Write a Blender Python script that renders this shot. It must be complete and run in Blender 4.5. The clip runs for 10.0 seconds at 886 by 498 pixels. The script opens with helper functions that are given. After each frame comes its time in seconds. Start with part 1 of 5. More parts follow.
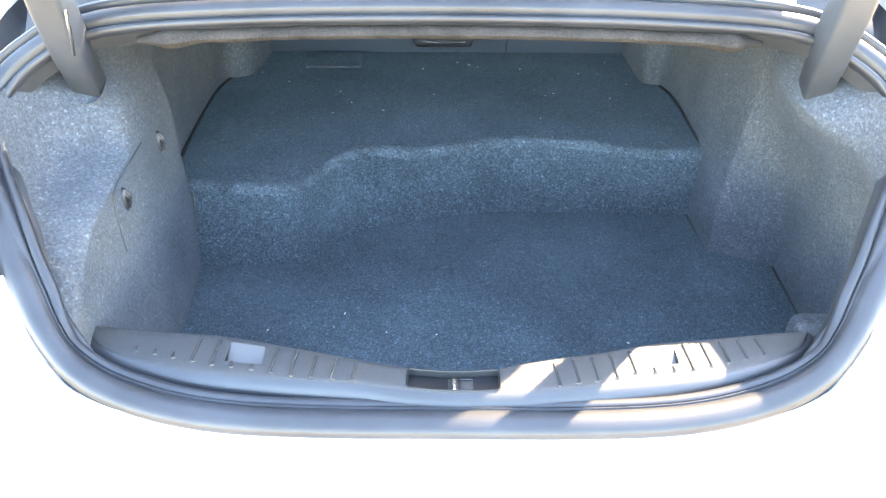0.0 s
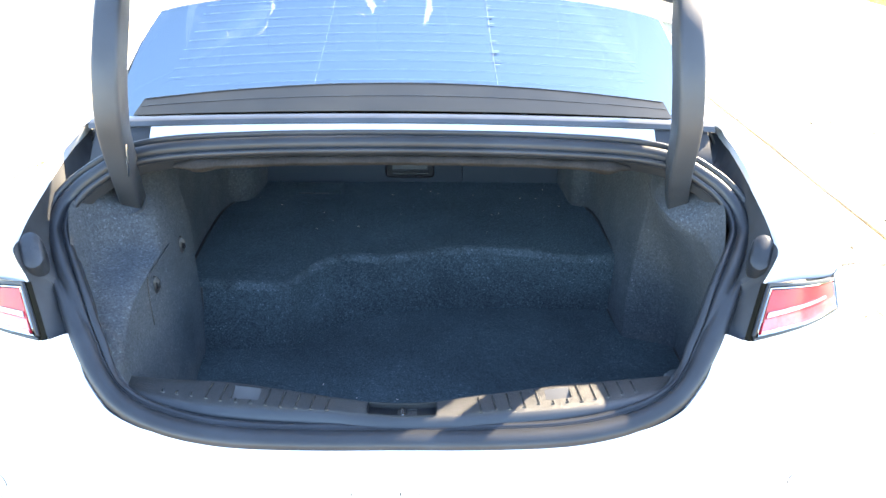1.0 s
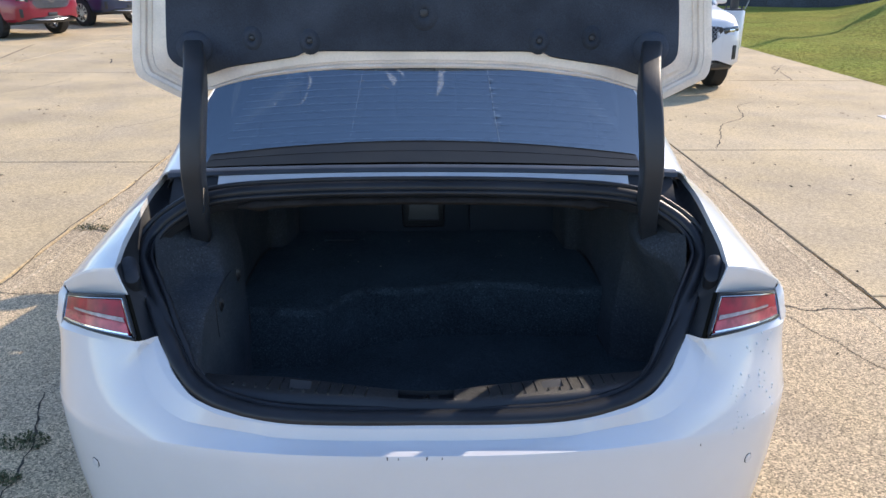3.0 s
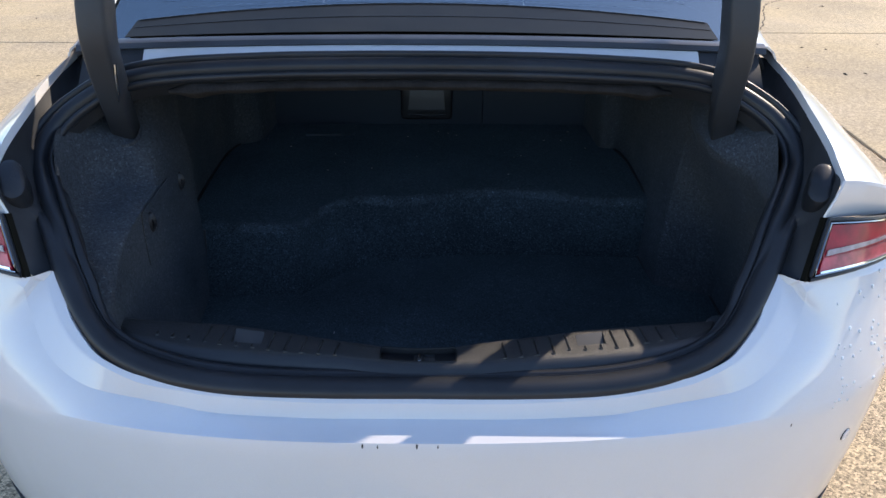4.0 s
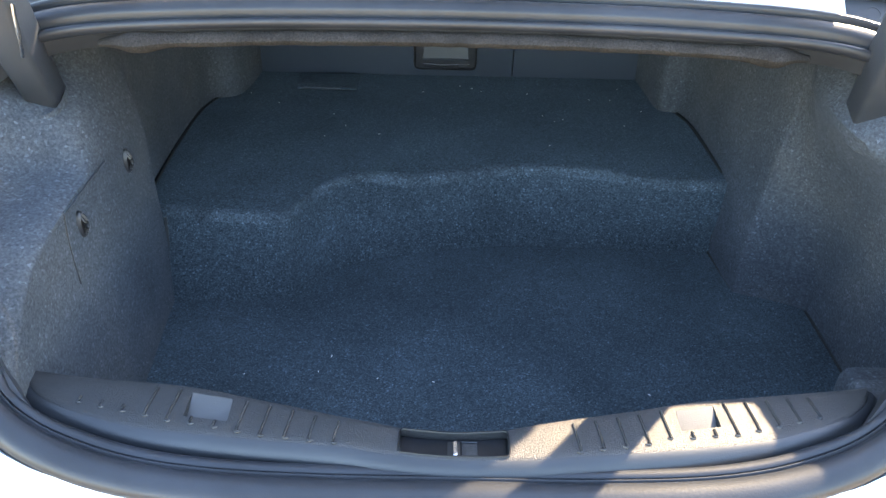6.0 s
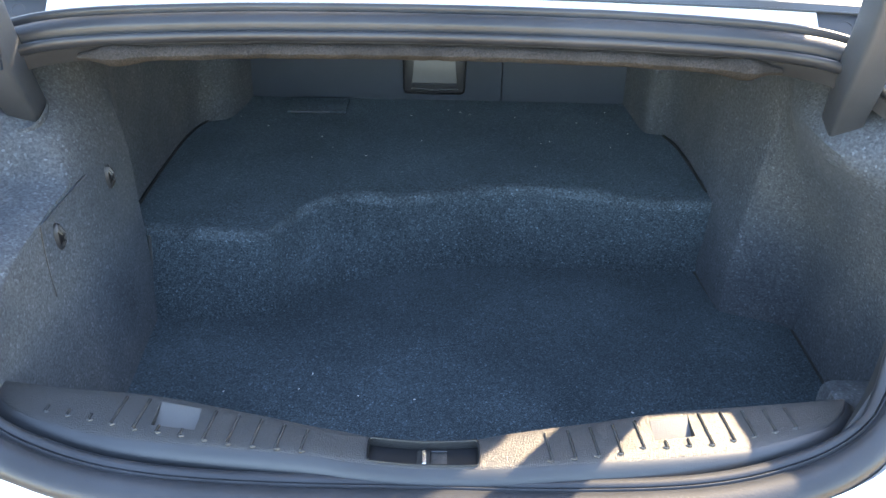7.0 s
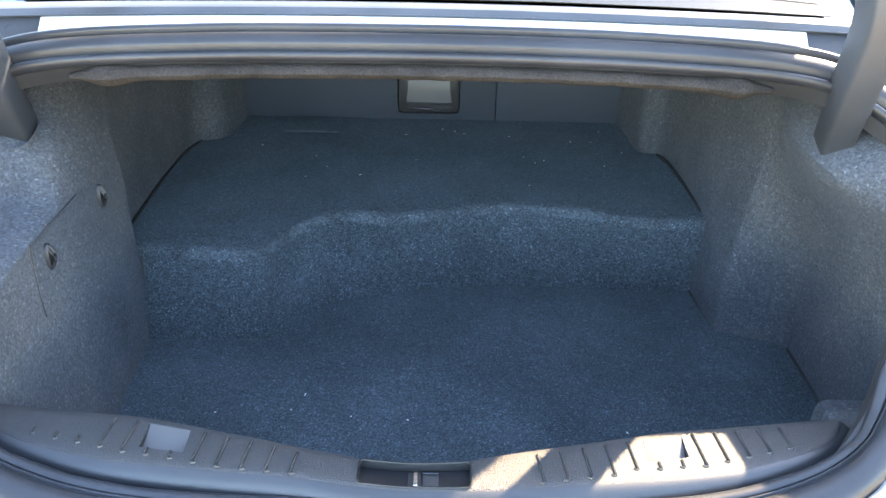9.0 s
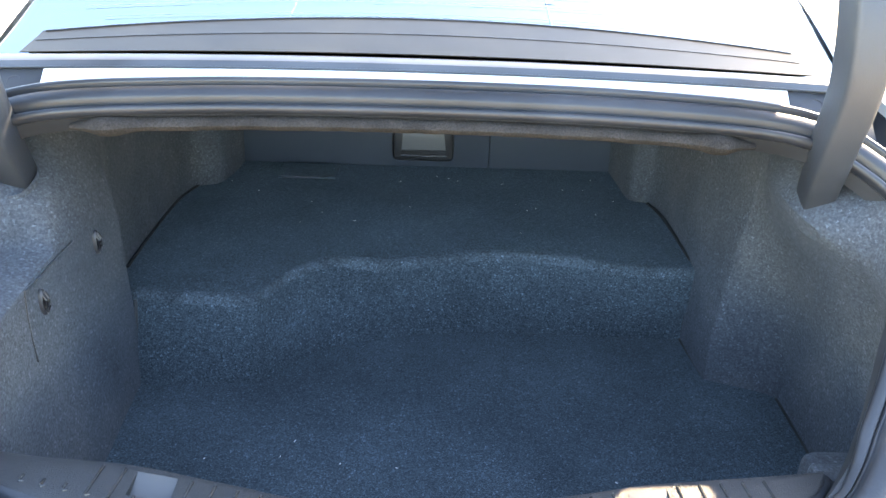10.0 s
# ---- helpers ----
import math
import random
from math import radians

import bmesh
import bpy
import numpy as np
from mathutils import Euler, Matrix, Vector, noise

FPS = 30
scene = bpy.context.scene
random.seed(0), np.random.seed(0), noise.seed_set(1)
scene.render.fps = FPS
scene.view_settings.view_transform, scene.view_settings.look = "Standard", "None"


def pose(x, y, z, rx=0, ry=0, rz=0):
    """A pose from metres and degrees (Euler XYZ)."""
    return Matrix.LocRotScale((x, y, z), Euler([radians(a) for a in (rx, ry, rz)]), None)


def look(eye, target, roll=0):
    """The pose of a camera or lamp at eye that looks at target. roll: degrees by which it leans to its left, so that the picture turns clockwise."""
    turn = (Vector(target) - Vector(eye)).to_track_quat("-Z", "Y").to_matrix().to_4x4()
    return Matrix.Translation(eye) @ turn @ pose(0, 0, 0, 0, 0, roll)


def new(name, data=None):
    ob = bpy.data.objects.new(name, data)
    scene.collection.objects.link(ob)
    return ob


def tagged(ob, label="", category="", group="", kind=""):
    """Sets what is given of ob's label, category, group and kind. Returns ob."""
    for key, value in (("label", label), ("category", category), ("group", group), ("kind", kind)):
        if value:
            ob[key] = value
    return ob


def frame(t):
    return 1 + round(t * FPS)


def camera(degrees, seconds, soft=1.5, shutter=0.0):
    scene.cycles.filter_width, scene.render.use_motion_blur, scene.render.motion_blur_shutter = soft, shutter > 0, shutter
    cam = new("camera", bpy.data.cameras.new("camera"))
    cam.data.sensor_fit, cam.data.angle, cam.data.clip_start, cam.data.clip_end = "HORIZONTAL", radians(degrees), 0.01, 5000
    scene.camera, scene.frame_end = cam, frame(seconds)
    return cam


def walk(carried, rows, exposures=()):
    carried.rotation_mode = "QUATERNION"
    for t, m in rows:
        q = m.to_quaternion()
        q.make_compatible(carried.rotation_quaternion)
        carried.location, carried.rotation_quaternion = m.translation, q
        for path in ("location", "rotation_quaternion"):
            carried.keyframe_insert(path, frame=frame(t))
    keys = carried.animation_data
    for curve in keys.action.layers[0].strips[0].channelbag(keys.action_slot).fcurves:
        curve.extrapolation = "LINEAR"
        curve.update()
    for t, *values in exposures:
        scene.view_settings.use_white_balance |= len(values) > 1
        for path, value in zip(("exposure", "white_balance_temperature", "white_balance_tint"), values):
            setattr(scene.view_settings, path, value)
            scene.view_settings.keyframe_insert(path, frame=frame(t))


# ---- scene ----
cam = camera(59.8, 10.0)
PATH = [
    (0, (-0.009, -0.957, 1.558), (-0.008, 0.658, 0.378), 0.4),
    (0.5, (-0.014, -1.187, 1.629), (0.032, 0.536, 0.614), 1.4),
    (0.7, (0.018, -1.253, 1.645), (0.061, 0.501, 0.687), 1.3),
    (1, (0.054, -1.347, 1.672), (0.091, 0.451, 0.797), 0.7),
    (1.3, (0.024, -1.465, 1.681), (0.054, 0.372, 0.898), 0.2),
    (1.5, (-0.006, -1.53, 1.683), (0.031, 0.326, 0.939), 0.1),
    (2, (-0.019, -1.671, 1.713), (0.028, 0.214, 1.046), 0.1),
    (2.5, (0.009, -1.725, 1.716), (0.047, 0.168, 1.071), 0.2),
    (3, (0.017, -1.723, 1.713), (0.049, 0.15, 1.012), 0.2),
    (3.2, (0.013, -1.681, 1.699), (0.041, 0.173, 0.95), 0.2),
    (4.3, (0.056, -1.069, 1.523), (0.038, 0.645, 0.494), 0.1),
    (4.5, (0.053, -0.967, 1.514), (0.028, 0.723, 0.445), -0.0),
    (5, (-0.004, -0.82, 1.499), (-0.016, 0.838, 0.382), 0.6),
    (5.5, (-0.022, -0.821, 1.487), (-0.012, 0.834, 0.363), 1.4),
    (7, (0.025, -0.844, 1.441), (0.022, 0.871, 0.412), 1.2),
    (7.5, (0.038, -0.837, 1.441), (0.028, 0.89, 0.432), 0.9),
    (8, (0.036, -0.834, 1.441), (0.026, 0.898, 0.441), 0.8),
    (8.5, (0.034, -0.835, 1.439), (0.031, 0.899, 0.443), 1.0),
    (9, (0.032, -0.84, 1.44), (0.035, 0.899, 0.453), 1.2),
    (9.5, (0.033, -0.841, 1.44), (0.042, 0.917, 0.487), 1.5),
    (10, (0.042, -0.849, 1.459), (0.05, 0.94, 0.566), 1.8),
]
EXPOSURES = [(0, 4.75, 8200, 12), (0.5, 3.8, 7500, 11), (1, 3.2, 6900, 10), (1.3, 2.65, 6700, 10), (1.5, 1.85, 6400, 10), (1.8, 0.85, 6250, 15), (2, 0.65, 6200, 15), (2.5, 0.52, 6200, 15),
             (3.2, 0.55, 6200, 15), (4.5, 1.05, 6650, 14), (5, 2.6, 7300, 11), (5.5, 3.3, 7500, 12), (7, 3.5, 7700, 12), (7.7, 3.82, 7800, 13), (9, 3.82, 7800, 13), (9.6, 3.75, 7750, 13), (10, 3.65, 7700, 13)]
walk(cam, [(t, look(e, g, r)) for t, e, g, r in PATH], EXPOSURES)


# ---- world and sun ----
SUN_WAY = Vector((1.10, 1.00, 1.0)).normalized()
world = bpy.data.worlds.new("sky")
scene.world = world
world.use_nodes = True
wn = world.node_tree.nodes
sky = wn.new("ShaderNodeTexSky")
sky.sky_type = "NISHITA"
sky.sun_disc = False
sky.air_density, sky.dust_density, sky.ozone_density = 1.0, 0.4, 1.8
sky.sun_elevation = math.asin(SUN_WAY.z)
sky.sun_rotation = math.atan2(SUN_WAY.x, SUN_WAY.y)
wn["Background"].inputs["Strength"].default_value = 0.20
world.node_tree.links.new(sky.outputs[0], wn["Background"].inputs["Color"])
sun_data = bpy.data.lights.new("sun", "SUN")
sun_data.energy, sun_data.angle, sun_data.color = 3.8, radians(0.53), (1.0, 0.845, 0.635)
sun = new("sun", sun_data)
sun.matrix_world = look(SUN_WAY * 30, (0, 0, 0))


# ---- materials ----
def material(name, color, rough=0.5, metal=0.0, grain=0.0, grain_scale=400.0, bump=0.0, bump_scale=600.0, blotch=0.0,
             blotch_scale=3.0, coat=0.0, speck=0.0, speck_scale=100.0, spec=0.5, other=None, other_scale=1.0, fleck=0.0, sheen=0.0):
    """A principled material with fine grain, broad blotches and bump, at real-world size."""
    m = bpy.data.materials.new(name)
    m.use_nodes = True
    n, l = m.node_tree.nodes, m.node_tree.links
    b = n["Principled BSDF"]
    b.inputs["Base Color"].default_value = (*color, 1)
    b.inputs["Roughness"].default_value = rough
    b.inputs["Metallic"].default_value = metal
    b.inputs["Coat Weight"].default_value = coat
    b.inputs["Coat Roughness"].default_value = 0.03
    b.inputs["Specular IOR Level"].default_value = spec
    b.inputs["Sheen Weight"].default_value = sheen
    b.inputs["Sheen Roughness"].default_value = 0.45
    b.inputs["Sheen Tint"].default_value = (*(0.10 + 0.90 * c / max(color) for c in color), 1)
    coord = n.new("ShaderNodeTexCoord")
    socket = None
    if grain or blotch or speck:
        base = n.new("ShaderNodeRGB")
        base.outputs[0].default_value = (*color, 1)
        socket = base.outputs[0]
    if other:
        tex = n.new("ShaderNodeTexNoise")
        tex.inputs["Scale"].default_value = other_scale
        tex.inputs["Detail"].default_value = 6.0
        tex.inputs["Roughness"].default_value = 0.62
        l.new(coord.outputs["Object"], tex.inputs["Vector"])
        ramp = n.new("ShaderNodeMapRange")
        ramp.inputs[1].default_value, ramp.inputs[2].default_value = 0.38, 0.64
        l.new(tex.outputs["Fac"], ramp.inputs[0])
        mix = n.new("ShaderNodeMix")
        mix.data_type = "RGBA"
        l.new(ramp.outputs[0], mix.inputs[0])
        l.new(socket, mix.inputs[6])
        mix.inputs[7].default_value = (*other, 1)
        socket = mix.outputs[2]
    for amount, scale, detail in ((grain, grain_scale, 2.0), (blotch, blotch_scale, 5.0)):
        if not amount:
            continue
        tex = n.new("ShaderNodeTexNoise")
        tex.inputs["Scale"].default_value = scale
        tex.inputs["Detail"].default_value = detail
        l.new(coord.outputs["Object"], tex.inputs["Vector"])
        ramp = n.new("ShaderNodeMapRange")
        ramp.inputs[1].default_value, ramp.inputs[2].default_value = 0.3, 0.7
        ramp.inputs[3].default_value, ramp.inputs[4].default_value = 1 - amount, 1 + amount
        l.new(tex.outputs["Fac"], ramp.inputs[0])
        mul = n.new("ShaderNodeVectorMath")
        mul.operation = "SCALE"
        l.new(socket, mul.inputs[0])
        l.new(ramp.outputs[0], mul.inputs["Scale"])
        socket = mul.outputs[0]
    if speck:
        cells = n.new("ShaderNodeTexVoronoi")
        cells.inputs["Scale"].default_value = speck_scale
        l.new(coord.outputs["Object"], cells.inputs["Vector"])
        split = n.new("ShaderNodeSeparateColor")
        l.new(cells.outputs["Color"], split.inputs[0])
        ramp = n.new("ShaderNodeMapRange")
        ramp.inputs[3].default_value, ramp.inputs[4].default_value = 1 - speck, 1 + speck
        l.new(split.outputs[0], ramp.inputs[0])
        mul = n.new("ShaderNodeVectorMath")
        mul.operation = "SCALE"
        l.new(socket, mul.inputs[0])
        l.new(ramp.outputs[0], mul.inputs["Scale"])
        socket = mul.outputs[0]
        if fleck:
            # a few pale fibres among the dark ones
            ramp = n.new("ShaderNodeMapRange")
            ramp.inputs[1].default_value, ramp.inputs[2].default_value = 0.88, 1.0
            ramp.inputs[3].default_value, ramp.inputs[4].default_value = 1.0, 1.0 + fleck
            l.new(split.outputs[1], ramp.inputs[0])
            mul = n.new("ShaderNodeVectorMath")
            mul.operation = "SCALE"
            l.new(socket, mul.inputs[0])
            l.new(ramp.outputs[0], mul.inputs["Scale"])
            socket = mul.outputs[0]
    if socket:
        l.new(socket, b.inputs["Base Color"])
    if bump:
        tex = n.new("ShaderNodeTexNoise")
        tex.inputs["Scale"].default_value = bump_scale
        tex.inputs["Detail"].default_value = 3.0
        l.new(coord.outputs["Object"], tex.inputs["Vector"])
        bn = n.new("ShaderNodeBump")
        bn.inputs["Strength"].default_value = 0.6
        bn.inputs["Distance"].default_value = bump
        l.new(tex.outputs["Fac"], bn.inputs["Height"])
        l.new(bn.outputs[0], b.inputs["Normal"])
    return m


M_WHITE = material("white_paint", (0.67, 0.67, 0.68), 0.35, coat=1.0, grain=0.03, grain_scale=900, blotch=0.03, blotch_scale=5)
# white paint tinted tan: warm light bounced off the concrete is in the colour
M_INNER = material("inner_white_warm_bounce", (0.82, 0.71, 0.60), 0.3, coat=0.6, grain=0.05, grain_scale=200, blotch=0.14, blotch_scale=9)
M_RUBBER = material("black_rubber", (0.018, 0.020, 0.024), 0.38, spec=0.38, bump=0.0004, bump_scale=300, blotch=0.3, blotch_scale=9)
M_GUTTER = material("dark_gutter_paint", (0.030, 0.032, 0.036), 0.6, blotch=0.4, blotch_scale=8, spec=0.3)
M_CARPET = material("dark_carpet", (0.041, 0.055, 0.064), 0.95, grain=0.5, grain_scale=400, bump=0.0020, bump_scale=480, blotch=0.22, blotch_scale=6, speck=0.30, speck_scale=330, spec=0.1, fleck=0.9, sheen=0.14)
# carpet lightened to carry the highlight of the bend as well as wear
M_BEND_HIGHLIGHT = material("worn_highlight_carpet", (0.052, 0.067, 0.077), 0.95, grain=0.5, grain_scale=400, bump=0.0020, bump_scale=480, blotch=0.35, blotch_scale=14, speck=0.30, speck_scale=330, spec=0.1, fleck=0.9, sheen=0.14)
M_LINER = material("grey_felt_liner", (0.054, 0.062, 0.072), 0.95, grain=0.24, grain_scale=300, bump=0.0022, bump_scale=330, blotch=0.24, blotch_scale=6, speck=0.18, speck_scale=270, spec=0.1, other=(0.056, 0.057, 0.058), other_scale=3.0, fleck=0.6, sheen=0.05)
M_PAD = material("brown_felt_edge", (0.028, 0.025, 0.023), 0.95, grain=0.4, grain_scale=420, bump=0.003, bump_scale=380, blotch=0.25, blotch_scale=25, spec=0.1)
M_LINING = material("black_lid_felt", (0.050, 0.060, 0.078), 0.95, grain=0.16, grain_scale=350, bump=0.0012, bump_scale=300, blotch=0.35, blotch_scale=5, spec=0.15)
M_TRIM = material("dark_grey_trim", (0.0235, 0.0240, 0.0245), 0.45, grain=0.15, grain_scale=750, bump=0.0022, bump_scale=620, blotch=0.06, blotch_scale=7, speck=0.16, speck_scale=420, fleck=0.25)
M_PLASTIC = material("black_plastic", (0.020, 0.020, 0.022), 0.45, bump=0.0003, bump_scale=700, blotch=0.15, blotch_scale=8)
M_ARM = material("hinge_cover_plastic", (0.029, 0.032, 0.037), 0.5, bump=0.0006, bump_scale=500, blotch=0.2, blotch_scale=8)
M_VINYL = material("dark_seat_backing", (0.023, 0.031, 0.043), 0.7, bump=0.0006, bump_scale=800, blotch=0.1)
M_CHROME = material("chrome", (0.75, 0.75, 0.76), 0.08, metal=1.0)
M_DARKCHROME = material("dark_chrome", (0.30, 0.31, 0.33), 0.14, metal=1.0)
M_STEEL = material("bright_steel", (0.6, 0.6, 0.6), 0.25, metal=1.0)
M_RED = material("red_lamp_lens", (0.30, 0.004, 0.018), 0.3, coat=0.25, blotch=0.35, blotch_scale=35, spec=0.3)
M_CLEARLENS = material("clear_lamp_band", (0.34, 0.27, 0.28), 0.25, coat=0.4, blotch=0.35, blotch_scale=60)
M_PINK = material("pale_red_lens", (0.42, 0.05, 0.07), 0.25, coat=0.5, blotch=0.4, blotch_scale=45)
M_FRIT = material("black_window_band", (0.013, 0.012, 0.009), 0.35, spec=0.06, blotch=0.3, blotch_scale=7)
M_TYRE = material("tyre_rubber", (0.02, 0.02, 0.02), 0.85, bump=0.001, bump_scale=200)
M_RIM = material("alloy_rim", (0.45, 0.46, 0.47), 0.3, metal=1.0)
M_TAG = material("glow_tag_plastic", (0.62, 0.72, 0.42), 0.5)
M_INK = material("black_ink", (0.015, 0.015, 0.015), 0.6)
M_LINE = material("heater_line", (0.22, 0.29, 0.39), 0.6, spec=0.2)
M_STICK = material("pale_foil", (0.42, 0.42, 0.42), 0.4)
M_FLAP = material("grey_flap_plastic", (0.036, 0.041, 0.048), 0.45, blotch=0.12)
M_COWL = material("grey_cowl_paint", (0.045, 0.048, 0.056), 0.28, blotch=0.2, blotch_scale=12)
M_FACE = material("smooth_dark_plastic", (0.019, 0.022, 0.026), 0.40, blotch=0.15, blotch_scale=9, bump=0.0003, bump_scale=500)
M_POCKET = material("smooth_pocket_floor", (0.045, 0.046, 0.047), 0.42, blotch=0.12, blotch_scale=12, bump=0.0004, bump_scale=500)
M_RECESS = material("smooth_black_recess", (0.008, 0.009, 0.011), 0.35, blotch=0.2, blotch_scale=30, spec=0.3)
M_RIB = material("polished_rib_plastic", (0.025, 0.026, 0.027), 0.26, blotch=0.15, blotch_scale=30)
M_SEAT = material("dark_seat_leather", (0.03, 0.028, 0.027), 0.5, blotch=0.2)
M_LOT = material("worn_concrete", (0.50, 0.385, 0.235), 0.9, grain=0.22, grain_scale=80, bump=0.006, bump_scale=260, blotch=0.16, blotch_scale=0.9, speck=0.62, speck_scale=160, other=(0.41, 0.32, 0.21), other_scale=1.6)
M_LOTS = material("trowelled_concrete", (0.495, 0.385, 0.222), 0.9, grain=0.13, grain_scale=30, bump=0.002, bump_scale=160, blotch=0.15, blotch_scale=0.8, speck=0.24, speck_scale=110, other=(0.42, 0.335, 0.215), other_scale=1.3)
M_SPALL = material("bared_aggregate", (0.50, 0.40, 0.265), 0.95, grain=0.35, grain_scale=45, bump=0.003, bump_scale=150, speck=0.45, speck_scale=90)
M_DIRT = material("joint_dirt", (0.10, 0.085, 0.06), 0.95, grain=0.5, grain_scale=60, blotch=0.4, blotch_scale=2)
M_GRASSLAND = material("grass_soil", (0.20, 0.225, 0.045), 1.0, grain=0.45, grain_scale=14, bump=0.05, bump_scale=16, blotch=0.2, blotch_scale=0.5, spec=0.05, other=(0.22, 0.205, 0.045), other_scale=0.55)
M_GRASS = material("grass_blades", (0.25, 0.285, 0.065), 1.0, blotch=0.35, blotch_scale=3.0, spec=0.05, other=(0.27, 0.255, 0.065), other_scale=0.55)
M_SIDING = material("white_siding", (0.62, 0.65, 0.68), 0.7, blotch=0.15, blotch_scale=1.5)
M_HEDGE = material("dark_bank", (0.075, 0.082, 0.095), 0.95, grain=0.4, grain_scale=20, blotch=0.3, blotch_scale=1)
M_POST = material("dark_metal", (0.05, 0.05, 0.05), 0.6)
M_CARRED = material("red_paint", (0.22, 0.0015, 0.022), 0.3, coat=0.5, blotch=0.1, blotch_scale=2)
M_CARBLUE = material("dark_blue_paint", (0.005, 0.020, 0.070), 0.35, coat=0.6, blotch=0.1, blotch_scale=2)
M_DARKGLASS = material("dark_window_glass", (0.02, 0.025, 0.03), 0.04, coat=1.0)
M_WATER = material("water", (0.75, 0.78, 0.80), 0.03, coat=1.0)
M_LINT = material("pale_lint", (0.55, 0.53, 0.50), 0.8)
M_CRACK = material("crack_shadow", (0.05, 0.042, 0.03), 0.95, grain=0.4, grain_scale=80)
M_WEED = material("weed_leaves", (0.075, 0.085, 0.035), 0.85, blotch=0.4, blotch_scale=30)
M_GRIT = material("dark_grit", (0.11, 0.085, 0.055), 0.95, blotch=0.5, blotch_scale=2)

M_GLASS = bpy.data.materials.new("tinted_glass")
M_GLASS.use_nodes = True
g = M_GLASS.node_tree.nodes["Principled BSDF"]
g.inputs["Base Color"].default_value = (0.025, 0.04, 0.06, 1)
g.inputs["Roughness"].default_value = 0.0
g.inputs["Transmission Weight"].default_value = 1.0
g.inputs["IOR"].default_value = 1.76
g.inputs["Specular Tint"].default_value = (0.33, 0.68, 0.95, 1)


# see-through pale colour for reflections and smears drawn on the rear window
M_STREAK = material("reflection_smear", (0.55, 0.62, 0.68), 0.7)
M_STREAK.node_tree.nodes["Principled BSDF"].inputs["Alpha"].default_value = 0.20

# ---- mesh helpers ----
def finish(name, bm, mat, parent=None, label="", smooth=True, fix=True, sharp=38):
    if fix:
        bmesh.ops.recalc_face_normals(bm, faces=bm.faces)
    me = bpy.data.meshes.new(name)
    bm.to_mesh(me)
    bm.free()
    me.materials.append(mat)
    if smooth:
        me.polygons.foreach_set("use_smooth", [True] * len(me.polygons))
        me.set_sharp_from_angle(angle=radians(sharp))
    ob = new(name, me)
    ob.parent = parent
    if label:
        tagged(ob, label)
    return ob


def part(name, bm, mat, parent, label="", smooth=True, sharp=38):
    return finish(name, bm, mat, parent, label, smooth, True, sharp)


def spline(points, per=6, closed=False):
    """Catmull-Rom points through the given ones."""
    p = [Vector(q) for q in points]
    n = len(p)
    out = []
    for i in range(n if closed else n - 1):
        a, b, c, d = (p[(i + k) % n] if closed else p[min(max(i + k, 0), n - 1)] for k in (-1, 0, 1, 2))
        for j in range(per):
            t = j / per
            out.append(0.5 * (2 * b + (c - a) * t + (2 * a - 5 * b + 4 * c - d) * t * t + (3 * b - a - 3 * c + d) * t ** 3))
    if not closed:
        out.append(p[-1])
    return out


def lerp(x, xs, ys):
    return float(np.interp(x, xs, ys))


def grid(rows, closed_u=False, closed_v=False, bm=None):
    """A sheet through rows of points."""
    bm = bm or bmesh.new()
    vs = [[bm.verts.new(q) for q in r] for r in rows]
    n, m = len(vs), len(vs[0])
    for i in range(n if closed_u else n - 1):
        for j in range(m if closed_v else m - 1):
            a, b, c, d = vs[i][j], vs[(i + 1) % n][j], vs[(i + 1) % n][(j + 1) % m], vs[i][(j + 1) % m]
            bm.faces.new((a, b, c, d))
    return bm


def thick(bm, t):
    """Gives a sheet thickness to the inside of its normals."""
    bmesh.ops.recalc_face_normals(bm, faces=bm.faces)
    bmesh.ops.solidify(bm, geom=bm.faces[:], thickness=t)
    return bm


def box(bm, c, size, bevel=0.0, m=None):
    r = bmesh.ops.create_cube(bm, size=1.0)
    t = Matrix.Translation(c) @ Matrix.Diagonal((*size, 1))
    bmesh.ops.transform(bm, matrix=(m @ t) if m else t, verts=r["verts"])
    if bevel:
        es = list({e for v in r["verts"] for e in v.link_edges})
        bmesh.ops.bevel(bm, geom=es, offset=bevel, segments=2, affect="EDGES", profile=0.5)
    return bm


def tube(path, radius, sides=8, closed=False, bm=None, flat=(1.0, 1.0), up=(0, 0, 1), square=1.0):
    """A swept tube; radius may be a list; flat scales its two axes."""
    bm = bm or bmesh.new()
    p = [Vector(q) for q in path]
    n = len(p)
    rows = []
    for i in range(n):
        a = p[(i - 1) % n] if closed or i else p[0]
        b = p[(i + 1) % n] if closed or i < n - 1 else p[-1]
        d = (b - a).normalized()
        s = d.cross(Vector(up))
        s = s.normalized() if s.length > 1e-5 else Vector((1, 0, 0))
        u = s.cross(d).normalized()
        r = radius[i] if isinstance(radius, (list, tuple)) else radius
        ring_at = []
        for k in [2 * math.pi * j / sides for j in range(sides)]:
            c, n_ = math.cos(k), math.sin(k)
            c, n_ = math.copysign(abs(c) ** square, c), math.copysign(abs(n_) ** square, n_)
            ring_at.append(p[i] + s * (r * flat[0] * c) + u * (r * flat[1] * n_))
        rows.append(ring_at)
    vs = [[bm.verts.new(q) for q in r] for r in rows]
    for i in range(n if closed else n - 1):
        for j in range(sides):
            bm.faces.new((vs[i][j], vs[(i + 1) % n][j], vs[(i + 1) % n][(j + 1) % sides], vs[i][(j + 1) % sides]))
    if not closed:
        bm.faces.new(vs[0][::-1])
        bm.faces.new(vs[-1])
    return bm


